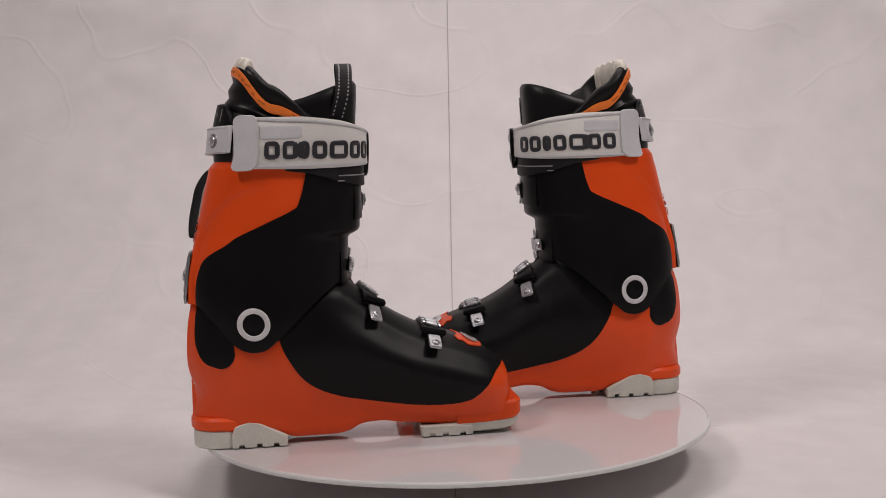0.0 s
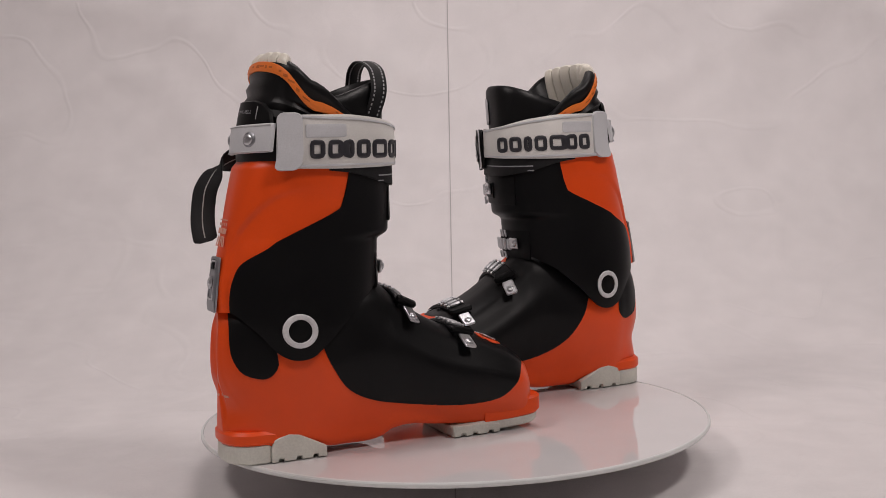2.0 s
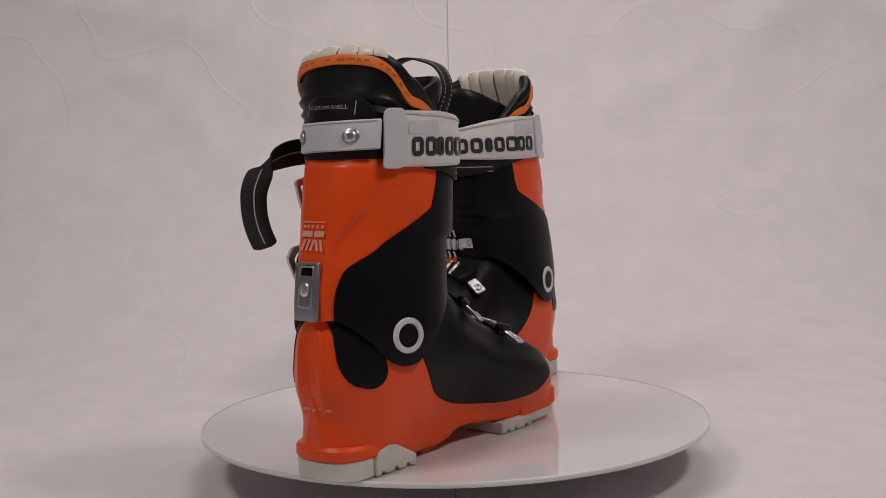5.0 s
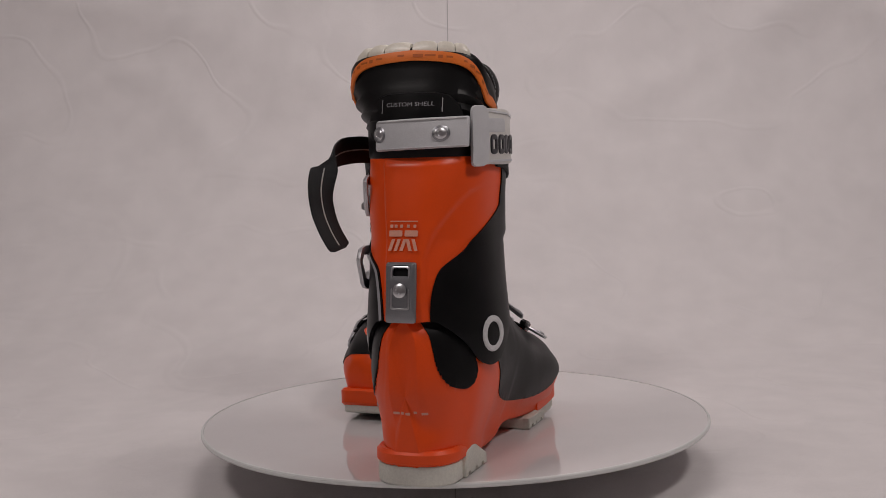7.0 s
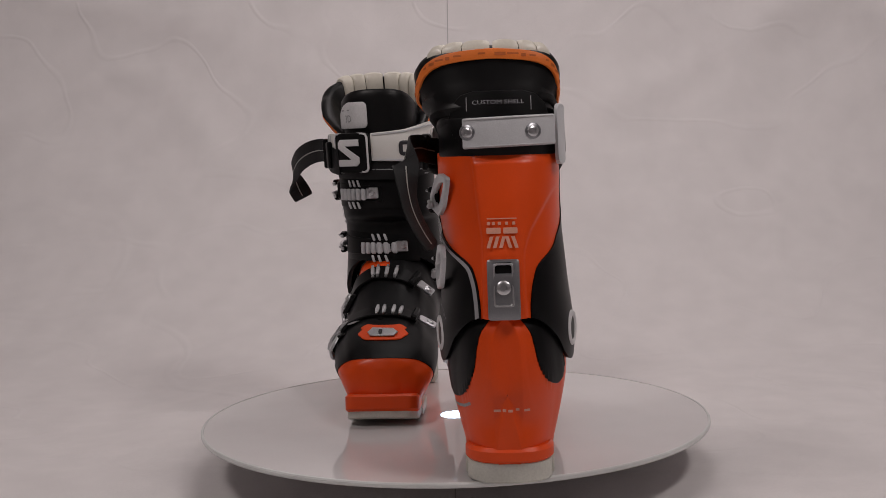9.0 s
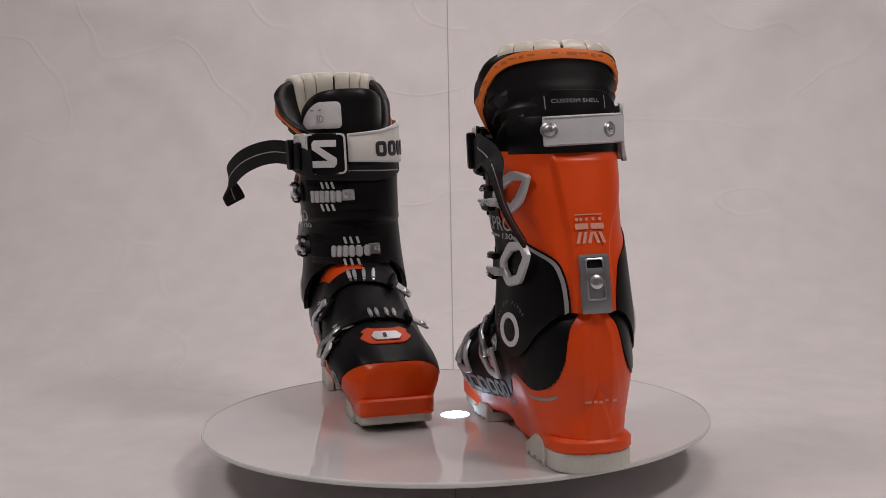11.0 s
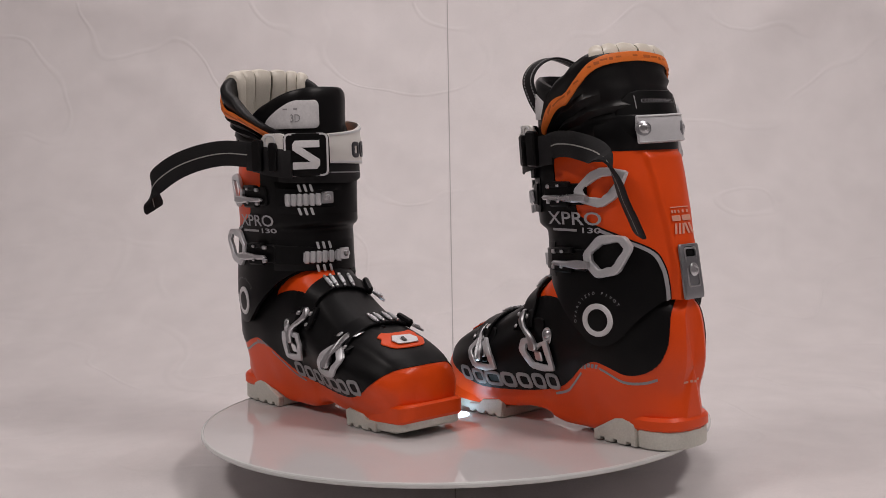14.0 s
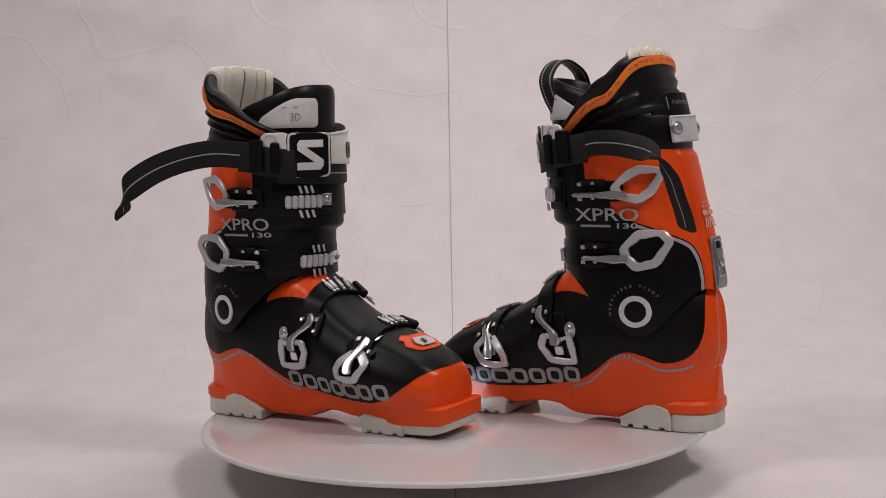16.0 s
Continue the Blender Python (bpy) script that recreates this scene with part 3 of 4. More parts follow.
        slab("pivot_cap", np.array(cap) * MM, 0.0, 0.0012, BLACK, boot, 0.0004, "black pivot cap", lambda v: np.array((v[0], side * sgn * (yb * MM + v[2] + 0.23 * (v[0] - cx * MM)), v[1])))

    # ---- straps, buckles, prints: mapped onto the cuff or the shell ----
    def put(v):
        return np.asarray(v, float) * np.array((1, side, 1))

    def on_cuff(phi0, z0, off, lean=0.0):
        """Maps (u, v, d) in metres: u along the cuff towards the lateral side, v up, d outward."""
        step = np.linalg.norm(cuff_point(np.array(phi0 + 0.01), np.array(float(z0)), off) - cuff_point(np.array(phi0 - 0.01), np.array(float(z0)), off)) / 0.02

        def f(p):
            z = z0 + (p[1] + lean * p[0]) / MM
            return put(cuff_point(np.array(phi0 + p[0] / step), np.array(z), off + p[2] / MM))
        return f

    def on_plane(origin, u, v, tree, off=0.0, flip=False):
        """Maps (a, b, d): drops the point at origin + a u + b v onto the shell along u x v."""
        o, u, v = (Vector(q) for q in (origin, u, v))
        n = u.cross(v).normalized() * (-1 if flip else 1)

        def f(p):
            start = o + u * p[0] + v * p[1]
            hit, nn, _, _ = tree.ray_cast(start + n * 0.08, -n)
            if hit is None:
                hit = start
            return put(np.array(hit + n * (off + p[2])))
        return f

    def cuff_band(name, phi0, phi1, zc, h, off, thick, mat, label="", n=40):
        phis = np.linspace(phi0, phi1, n)
        k = np.linspace(0, 1, n)
        zs, hs = np.interp(k, np.linspace(0, 1, len(zc)), zc), np.interp(k, np.linspace(0, 1, len(h)), h)
        c = np.array([cuff_point(np.array(p), np.array(z), off) for p, z in zip(phis, zs)])
        t = np.gradient(c, axis=0)
        nn = np.cross(t, (0, 0, 1.0))
        nn /= np.linalg.norm(nn, axis=1, keepdims=True)
        if ((c - c.mean(0)) * nn).sum() < 0:
            nn = -nn
        return band(name, mirrored(c, side), mirrored(nn, side), np.tile((0, 0, 1.0), (n, 1)), hs * MM, thick * MM, mat, boot, label)

    def rect(w, h, r=0.0, cx=0.0, cz=0.0, skew=0.0):
        pts = []
        for sx, sz, a0 in ((1, 1, 0), (-1, 1, 90), (-1, -1, 180), (1, -1, 270)):
            for a in ((a0, a0 + 45, a0 + 90) if r else (a0,)):
                x = sx * (w / 2 - r) + r * math.cos(radians(a))
                z = sz * (h / 2 - r) + r * math.sin(radians(a))
                pts.append((cx + x + skew * z, cz + z))
        return np.array(pts) * MM

    def ring(name, outer, inner, thick, mat, mapper, label="", parent=boot):
        """A frame between two outlines with the same number of points."""
        o, i_, m = np.asarray(outer, float), np.asarray(inner, float), len(outer)
        verts = []
        b = 0.12
        rows = [(o, 0), (o, thick * 0.75), (o + (i_ - o) * b, thick), (o + (i_ - o) * (1 - b), thick), (i_, thick * 0.75), (i_, 0)]
        for line, d in rows:
            verts += [mapper(np.array((p[0], p[1], d))) for p in line]
        faces = [(r * m + j, r * m + (j + 1) % m, ((r + 1) % 6) * m + (j + 1) % m, ((r + 1) % 6) * m + j) for r in range(6) for j in range(m)]
        return mesh_object(name, verts, faces, mat, parent, label)

    def frame_shape(name, pts, width, thick, mat, mapper, label="", parent=boot):
        q = np.array(pts, float)
        nx = np.roll(q, -1, 0)
        o = np.concatenate([np.stack([a_ + (b_ - a_) * 0.13, a_ + (b_ - a_) * 0.5, a_ + (b_ - a_) * 0.87]) for a_, b_ in zip(q, nx)])
        mid = o.mean(0)
        d = o - mid
        inner = mid + d * (1 - width / np.maximum(np.linalg.norm(d, axis=1, keepdims=True), 1e-6))
        return ring(name, o * MM, inner * MM, thick * MM, mat, mapper, label, parent)

    def words(name, text, size, mapper, mat, width=None, label="", heavy=0.0):
        cu = bpy.data.curves.new(name, "FONT")
        cu.body, cu.size, cu.align_x, cu.align_y, cu.resolution_u, cu.offset = text, 1.0, "CENTER", "CENTER", 3, heavy
        tmp = bpy.data.objects.new(name, cu)
        flat = bpy.data.meshes.new_from_object(tmp)
        v = np.array([q.co[:] for q in flat.vertices])
        f = [tuple(q.vertices) for q in flat.polygons]
        bpy.data.objects.remove(tmp)
        bpy.data.meshes.remove(flat)
        v = v / (v[:, 1].max() - v[:, 1].min()) * size * MM
        if width:
            v[:, 0] *= width * MM / (v[:, 0].max() - v[:, 0].min())
        return mesh_object(name, [mapper(np.array((q[0], q[1], 0.0))) for q in v], f, mat, boot, label)

    def screw(mapper, r, parent=boot, mat=STEEL):
        verts, faces, n = [], [], 20
        prof = [(1, 0), (1, 0.5), (0.8, 1.0), (0.45, 1.15), (0.40, 0.6), (0.0001, 0.6)]
        for k in range(n):
            a = 2 * math.pi * k / n
            for q, d in prof:
                verts.append(mapper(np.array((r * q * math.cos(a) * MM, r * q * math.sin(a) * MM, d * 1.7 * MM))))
        m = len(prof)
        for k in range(n):
            for j in range(m - 1):
                faces.append((k * m + j, k * m + j + 1, ((k + 1) % n) * m + j + 1, ((k + 1) % n) * m + j))
        return mesh_object("screw", verts, faces, mat, parent, "domed steel screw")

    deg = radians

    def pad(name, w, h, thick, mapper, mat, label="", r=3.0, top=None, n=14, parent=boot):
        """A thin curved tile with rounded corners; top(u) may lower its upper edge."""
        us = np.concatenate([-w / 2 + r * np.array((0, 0.13, 0.5, 1.0)), np.linspace(-w / 2 + r, w / 2 - r, n)[1:-1], w / 2 - r * np.array((1.0, 0.5, 0.13, 0))])
        verts, faces = [], []
        for u in us:
            g = min(1.0, (w / 2 - abs(u)) / r)
            cut = r * (1 - math.sqrt(max(0, 1 - (1 - g) ** 2)))
            lo, hi = -h / 2 + cut, (h / 2 if top is None else top(u)) - cut
            mid = (lo + hi) / 2
            prof = [(lo, 0), (lo, thick * 0.6), (lo + 0.7, thick)] + [(lo + (hi - lo) * q, thick) for q in (0.25, 0.5, 0.75)] + [(hi - 0.7, thick), (hi, thick * 0.6), (hi, 0)]
            verts += [mapper(np.array((u * MM, v * MM, d * MM))) for v, d in prof]
        m = len(prof)
        faces = [(i * m + j, i * m + j + 1, (i + 1) * m + j + 1, (i + 1) * m + j) for i in range(len(us) - 1) for j in range(m - 1)]
        faces += [tuple(range(m)), tuple((len(us) - 1) * m + j for j in reversed(range(m)))]
        return mesh_object(name, verts, faces, mat, parent, label)

    def rear(z0, off):
        """Maps onto the back of the collar: (u to the lateral side, v up, d out)."""
        def f(p):
            z, y = z0 + p[1] / MM, p[0] / MM
            x = soft_interp(z, [250, 284, 300, 326, 350], [22, 28, 30, 36, 44]) + y * y / 125.0 + abs(y) ** 3 / 30000.0
            return put(np.array((x - off - p[2] / MM, y, z)) * MM)
        return f
    # rear strap holder with two screws
    pad("rear_shield", 86, 48, 3.2, rear(306, 1.6), BLACK_SATIN, "black moulded heel tab", 22, None, 24)
    cuff_band("holder_base", deg(118), deg(242), [291, 291, 291], [32, 34, 32], -0.5, 4.0, BLACK, "black strap holder base")
    holder = pad("holder_strap", 79, 26, 3.0, lambda p: rear(295, 6.0)(np.array((p[0] - 0.0085, p[1] - p[0] * 0.03, p[2]))), STRAP_GREY, "light grey plastic holder strap", 1.5, None, 22)
    pad("holder_rim", 77, 1.2, 0.8, lambda p: rear(295, 9.0)(np.array((p[0] - 0.0085, p[1] + 0.0115 - p[0] * 0.03, p[2]))), PRINT_WHITE, "", 0.5, None, 22)
    pad("holder_rim", 77, 1.2, 0.8, lambda p: rear(295, 9.0)(np.array((p[0] - 0.0085, p[1] - 0.0115 - p[0] * 0.03, p[2]))), PRINT_WHITE, "", 0.5, None, 22)
    for y0 in (27, -29):
        screw(lambda p, y0=y0: rear(295, 8.6)(np.array((p[0] + y0 * MM, p[1], p[2]))), 6.8, holder, PLATE_STEEL)
        screw(lambda p, y0=y0: rear(295, 9.8)(np.array((p[0] + y0 * MM, p[1], p[2]))), 4.8, holder)
    words("collar_print", "CUSTOM SHELL", 3.4, lambda p: rear(320, 5.2)(np.array((-p[0] * side, p[1], 0))), PRINT_SILVER, 44)
    for y0 in (-28, 27):
        pad("collar_print", 0.7, 12, 0.3, lambda p, y0=y0: rear(319, 4.7)(np.array((p[0] + y0 * MM, p[1], p[2]))), PRINT_GREY, "", 0.2)
    # power strap
    cuff_band("strap_backing", deg(-95), deg(62), [268, 264, 264, 267, 268], [6, 22, 32, 36, 34], 2.2, 2.5, BLACK_WEB, "black ribbed strap backing")
    for z in (254, 259):
        cuff_band("backing_rib", deg(-58), deg(10), [z, z, z + 1], [1.2, 1.2, 1.2], 3.6, 1.2, PRINT_GREY)
    power = cuff_band("power_strap", deg(-122), deg(8), [292, 291, 289, 286, 285], [48, 49, 44, 36, 31], 4.0, 3.0, STRAP_WHITE, "white plastic power strap")
    end = on_cuff(deg(-119), 292, 4.8)
    pad("strap_end", 22, 52, 3.2, end, STRAP_GREY, "grey moulded strap end", 6, parent=power)
    cuff_band("strap_rim", deg(-113), deg(6), [314.5, 311, 307, 302, 299], [2.0] * 5, 5.7, 1.4, STRAP_GREY)
    cuff_band("strap_rim", deg(-113), deg(6), [270, 270, 269.5, 270, 271], [2.0] * 5, 5.7, 1.4, STRAP_GREY)
    # the maker's lettering as plain dark rounded frames
    fan = np.linspace(deg(-140), 0, 300)
    fan_x = cuff_point(fan, np.full(300, 285.0), 5.5)[:, 0] / MM
    arc = np.concatenate([[0], np.cumsum(np.linalg.norm(np.diff(cuff_point(fan, np.full(300, 285.0), 5.5), axis=0), axis=1))]) / MM
    sizes = (14, 14, 9, 14, 19, 14, 14) if side > 0 else (14, 14, 19, 14, 9, 14, 14)
    run = float(np.interp(76, fan_x, arc))
    for w in sizes:
        a = float(np.interp(run + w / 2, arc, fan))
        spot = on_cuff(a, 283.5 + (a + 0.9) * -1.2, 5.6)
        ring("strap_mark", rect(w, 17, 4.2), rect(w - 8.4, 8.0, 0.3), 0.0012, DARK_LETTER, spot, "dark raised plain mark", parent=power)
        run += w + 2.6
    pad("strap_panel", 34, 12, 0.5, on_cuff(float(np.interp(88, fan_x, fan)), 301, 5.5), STRAP_GREY, "", 1.5, parent=power)
    # front patch with a plain white device
    patch = on_cuff(deg(30), 279, 6.6)
    patch_ob = pad("strap_patch", 46, 45, 3.0, patch, BLACK, "black square strap patch", 5)
    patch2 = on_cuff(deg(30), 279, 9.6)
    patch3 = on_cuff(deg(30), 279, 10.6)
    ring("patch_rim", rect(46, 45, 5), rect(42, 41, 3.5), 0.0009, PRINT_WHITE, patch2, "white rim", parent=patch_ob)
    for shape in ([(-11, 15), (14, 15), (14, 7.5), (-5, 7.5), (-14, 11)], [(11, -15), (-14, -15), (-14, -7.5), (5, -7.5), (14, -11)], [(-14, 11.5), (-5, 8), (14, -5), (14, -11.5), (5, -8), (-14, 5)]):
        flat = np.array(shape, float) * np.array((side, 1))
        slab("patch_device", flat * MM, 0.0, 0.0011, PRINT_WHITE, patch_ob, 0.0003, "", patch3)
    # lateral loop and black webbing
    pad("strap_tip", 30, 28, 2.4, on_cuff(deg(62), 288, 7.0), STRAP_WHITE, "rounded white strap tip", 7)
    ring("tip_rim", rect(14, 13, 5), rect(11, 10, 4), 0.0008, STRAP_GREY, on_cuff(deg(66), 294, 9.5))
    cuff_band("webbing", deg(44), deg(92), [269, 273, 278], [30, 30, 28], 9.5, 2.6, BLACK_WEB, "black webbing")
    slab("strap_loop", rect(13, 34, 3), 0.0, 0.007, BLACK, boot, 0.0015, "black plastic strap loop", on_cuff(deg(78), 279, 8.5))
    slab("strap_loop", rect(9, 31, 3), 0.0, 0.006, BLACK, boot, 0.0015, "", on_cuff(deg(62), 277, 8.5))
    # loose tail
    if side > 0:
        tail = [(118, 60, 279), (105, 67, 281), (88, 73, 283), (60, 80, 281), (32, 80, 272), (15, 79, 252), (9, 75, 232), (6, 67, 214), (6, 58, 199)]
    else:
        tail = [(118, 60, 279), (104, 69, 281), (84, 83, 283), (66, 99, 280), (47, 114, 273), (30, 124, 264), (13, 131, 252), (0, 130, 238), (-8, 124, 223)]
    c = smooth_line(tail, 7) * MM
    t = np.gradient(c, axis=0)
    t /= np.linalg.norm(t, axis=1, keepdims=True)
    up = np.array((0.35, -0.1, 1.0)) - t * (t @ np.array((0.35, -0.1, 1.0)))[:, None]
    if side > 0:
        mix = np.clip(np.linspace(-0.25, 1.25, len(c)), 0, 1)[:, None]
        up = np.array((0.90, -0.42, 0.1)) * mix + np.array((0.15, 0.0, 1.0)) * (1 - mix)
        up = up - t * (t * up).sum(1, keepdims=True)
    up /= np.linalg.norm(up, axis=1, keepdims=True)
    nn = np.cross(t, up)
    wide = np.linspace(24.5 if side > 0 else 27.5, 23.5 if side > 0 else 26, len(c)) * MM
    wide[-3:] *= (1, 0.9, 0.55) if side > 0 else (1, 0.98, 0.9)
    tail_ob = band("strap_tail", mirrored(c, side), mirrored(nn, side), mirrored(up, side), wide, 0.0022, BLACK_WEB, boot, "loose black webbing tail with grey stitching")
    for lane in (-0.12, 0.0, 0.12):
        for k in range(2, len(c) - 3):
            for s_ in ((0.0, 0.5) if lane == 0 else (0.0,)):
                q = c[k] * (1 - s_) + c[k + 1] * s_
                pts = [q + up[k] * (lane * wide[k] + a * 0.0012) + t[k] * b for a, b in ((-0.5, -0.0004), (0.5, -0.0004), (0.5, 0.0012), (-0.5, 0.0012))]
                verts = [p + nn[k] * d for d in (-0.0013, 0.0013) for p in pts]
                if lane == 0:
                    mesh_object("stitch", mirrored(verts, side), [(0, 1, 2, 3), (7, 6, 5, 4), (0, 1, 5, 4), (2, 3, 7, 6)], STITCH, tail_ob)
    # tongue pull loop
    if side > 0:
        arch = [(146, -33, 314), (152, -37, 336), (154, -28, 355), (155, -8, 364), (155, 14, 367), (156, 34, 360), (157, 44, 346), (153, 42, 328), (146, 37, 312)]
        c = smooth_line(arch, 6) * MM
        t = np.gradient(c, axis=0)
        t /= np.linalg.norm(t, axis=1, keepdims=True)
        up = np.tile((1.0, 0, 0), (len(c), 1)) - t * t[:, :1]
        up /= np.linalg.norm(up, axis=1, keepdims=True)
        nn = np.cross(t, up)
        loop = band("pull_loop", mirrored(c, side), mirrored(nn, side), mirrored(up, side), 0.0155, 0.0018, BLACK_WEB, boot, "black webbing pull loop with white stitches")
        for k in range(1, len(c) - 1):
            for lane in (-0.0045, 0.0045):
                q = c[k] + up[k] * lane
                pts = [q + up[k] * a * 0.0007 + t[k] * b * 0.0011 for a, b in ((-1, -1), (1, -1), (1, 1), (-1, 1))]
                verts = [p + nn[k] * d for d in (-0.0011, 0.0011) for p in pts]
                mesh_object("stitch", mirrored(verts, side), [(0, 1, 2, 3), (7, 6, 5, 4), (0, 1, 5, 4), (2, 3, 7, 6)], PRINT_GREY, loop)
    # tongue label
    def on_tongue(p):
        s_ = 0.45 + p[0] / 0.100
        z = p[1] / MM + 322
        top = 350 - 26 * abs(s_) ** 2.3
        return put(tongue_pt(s_, (z - 236) / (top - 236), 1.0 + p[2] / MM))
    pad("tongue_label", 68, 31, 0.8, lambda p: on_tongue(np.array((p[0], p[1], p[2]))), PRINT_WHITE, "white sewn tongue label", 5, lambda u: 14 - max(0, u + 8) ** 1.5 * 0.075, 20)
    words("label_print", "3D", 8, lambda p: on_tongue(np.array((-0.006 + p[0] * side, p[1] - 0.005, 0.0013))), PRINT_GREY, 12)
    slab("label_print", rect(18, 1.4), 0.0, 0.0004, PRINT_GREY, boot, 0.0001, "", lambda p: on_tongue(np.array((p[0] + 0.0, p[1] + 0.005, p[2] + 0.001))))

    # rear metal plate, prints
    back = lambda z0, off: (lambda p: put(cuff_point(np.array(math.pi), np.array(z0 + p[1] / MM), off + p[2] / MM)) + np.array((0, p[0] * side, 0)))
    plate_ob = ring("spine_plate", rect(27, 50, 2), rect(14, 9, 1, 0, 18), 0.0022, PLATE_STEEL, back(164, 0.6), "grey satin metal flex plate")
    slab("plate_slot", rect(15, 10, 1, 0, 18), 0.0, 0.0006, BLACK, plate_ob, 0.0002, "", back(164, 0.5))
    ring("plate_step", rect(17, 36, 2, 0, 4), rect(14, 33, 2, 0, 4), 0.0008, STEEL, back(164, 2.5), parent=plate_ob)
    screw(back(166, 2.8), 6.0, plate_ob)
    for k in range(5):
        slab("spine_print", rect(3.0, 9.5, 0, -10.5 + k * 5.2, 0, 0.32 * side * (1 if k < 2 else -1)), 0.0, 0.0003, PRINT_PINK, boot, 0.0001, "", back(203, 0.6))
    for cx, w in ((-7, 12), (7, 12)):
        slab("spine_print", rect(w, 5, 0.8, cx), 0.0, 0.0003, PRINT_PINK, boot, 0.0001, "", back(212.5, 0.6))
    for cx in (-10, -4, 2, 7, 11):
        slab("spine_print", rect(2.6, 2.6, 0.5, cx), 0.0, 0.0003, PRINT_PINK, boot, 0.0001, "", back(218.5, 0.6))
    slab("spine_print", rect(25, 0.9), 0.0, 0.0003, PRINT_PINK, boot, 0.0001, "", back(222.5, 0.6))

    # lateral cuff buckles
    def flank(x0, z0, off):
        """Maps onto the lateral face of the cuff: (u ahead, v up, d out)."""
        def f(p):
            x, z = x0 + p[0] / MM, z0 + p[1] / MM
            b_, fr, hf = (soft_interp(z, CUFF_Z, q) for q in (CUFF_BACK, CUFF_FRONT, CUFF_HALF))
            mid = b_ * 0.42 + fr * 0.58
            a = (fr - mid) if x > mid else (mid - b_)
            e = 0.86 if x > mid else float(soft_interp(z, CUFF_Z, CUFF_TAPER))
            c_ = min(0.999, abs(x - mid) / a) ** (1 / e)
            y = hf * math.sqrt(1 - c_ * c_) ** e * (1 + 0.10 * min(1, max(0, (z - 180) / 45)))
            return put(np.array((x, y + off + p[2] / MM, z)) * MM)
        return f

    def lever_plane(z0):
        """Maps onto the flat lever that stands off the lateral face: (u, v, d)."""
        root = flank(82, z0, 0.0)(np.zeros(3))[1] * side / MM

        def f(p):
            x, z = p[0] / MM, p[1] / MM
            return put(np.array((x, root + 4.8 - (0.34 if z0 > 200 else 0.17) * (82 - x) - 0.04 * (z - z0) + p[2] / MM, z)) * MM)
        return f

    pens = {238: [(82, 240), (67, 256), (55, 261), (31, 257), (36, 244), (42, 232), (56, 223), (78, 229)],
            176: [(75, 181), (59, 198), (45, 199), (30, 198), (22, 188), (37, 163), (60, 158), (73, 170)]}
    for z0, pts in pens.items():
        tip = 119 if z0 == 238 else 112
        base = slab("buckle_base", rect(52, 20, 4, 97, z0 - 2), 0.0, 0.004, BLACK, boot, 0.0012, "black buckle base", flank(0, 0, 0.8))
        frame_shape("buckle_frame", pts, 8.6, 4.0, ALU, lever_plane(z0), "pale grey pentagonal buckle lever frame", parent=base)
        bar = np.array([(66, 3.2), (80, 4.2), (96, 2.6), (tip, 2.2), (tip + 3, 0), (tip, -2.2), (96, -2.6), (80, -4.2), (66, -3.2)]) + np.array((0, z0 - 5.5))
        slab("buckle_lever", bar * MM, 0.0, 0.005, STEEL, base, 0.0014, "polished steel buckle lever", flank(0, 0, 6.5))
        for dz in (9, -9):
            slab("buckle_cheek", rect(24, 6, 2, 99, z0 - 2 + dz), 0.0, 0.007, BLACK, base, 0.0015, "", flank(0, 0, 3.0))
            slab("bail_tooth", rect(5, 4, 1, 113, z0 - 2 + dz * 0.8), 0.0, 0.004, STEEL, base, 0.001, "", flank(0, 0, 6.5))
            slab("bail_tooth", rect(4, 3, 1, 98, z0 - 1 + dz * 0.8), 0.0, 0.003, STEEL, base, 0.001, "", flank(0, 0, 9.5))
        # strap across the front with ladder teeth and a screwed end plate
        za = z0 - 6
        ratchet = cuff_band("buckle_strap", deg(62), deg(2), [z0 - 3, z0 - 4, za], [21, 19, 18], 2.4, 3.0, BLACK, "black ratchet strap")
        cuff_band("cuff_flap", deg(66), deg(-32), [z0 - 3, z0 - 4, za], [34, 34, 33], 1.4, 2.2, BLACK, "black overlapping cuff flap")
        first = 50 if z0 == 238 else 27
        for k in range(6):
            spot = on_cuff(deg(first - k * 6.2), za, 4.2, 0.10)
            slab("ladder_tooth", rect(5.2, 13, 1.2), 0.0, 0.0036, ALU, ratchet, 0.0011, "", spot)
            slab("ladder_web", rect(7.4, 9.5, 0.5), 0.0, 0.0012, ALU, ratchet, 0.0003, "", spot)
        spot = on_cuff(deg(first - 38 if z0 != 238 else first - 40), za + 1.5, 4.0)
        end_plate = slab("ladder_plate", rect(13, 12.5, 1.5), 0.0, 0.003, STEEL, ratchet, 0.0009, "steel end plate", spot)
        screw(on_cuff(deg(first - 40), za + 1.5, 7.0), 3.6, ratchet)
        for k in range(3):
            for dz in (12.5, -12.5):
                slab("ladder_mark", rect(2.9, 8.0, 1.0, 0, 0, 0.28 * -side), 0.0, 0.0016, ALU, ratchet, 0.0004, "", on_cuff(deg(first - 12 - k * 6.2), za + dz * 0.98, 3.0 if dz > 0 else 5.6))
    # cuff wording
    txt = lambda x0, z0, off: (lambda p: flank(x0, z0, off)(np.array((-side * p[0], p[1], 0))))
    words("cuff_print", "XPRO", 12.5, txt(*((89, 212.5) if side > 0 else (94, 209)), 2.6), PRINT_SILVER, 66, "", 0.01)
    words("cuff_print", "130", 5.2, txt(*((69, 202) if side > 0 else (114, 198.5)), 2.6), PRINT_SILVER, 21, "", 0.02)
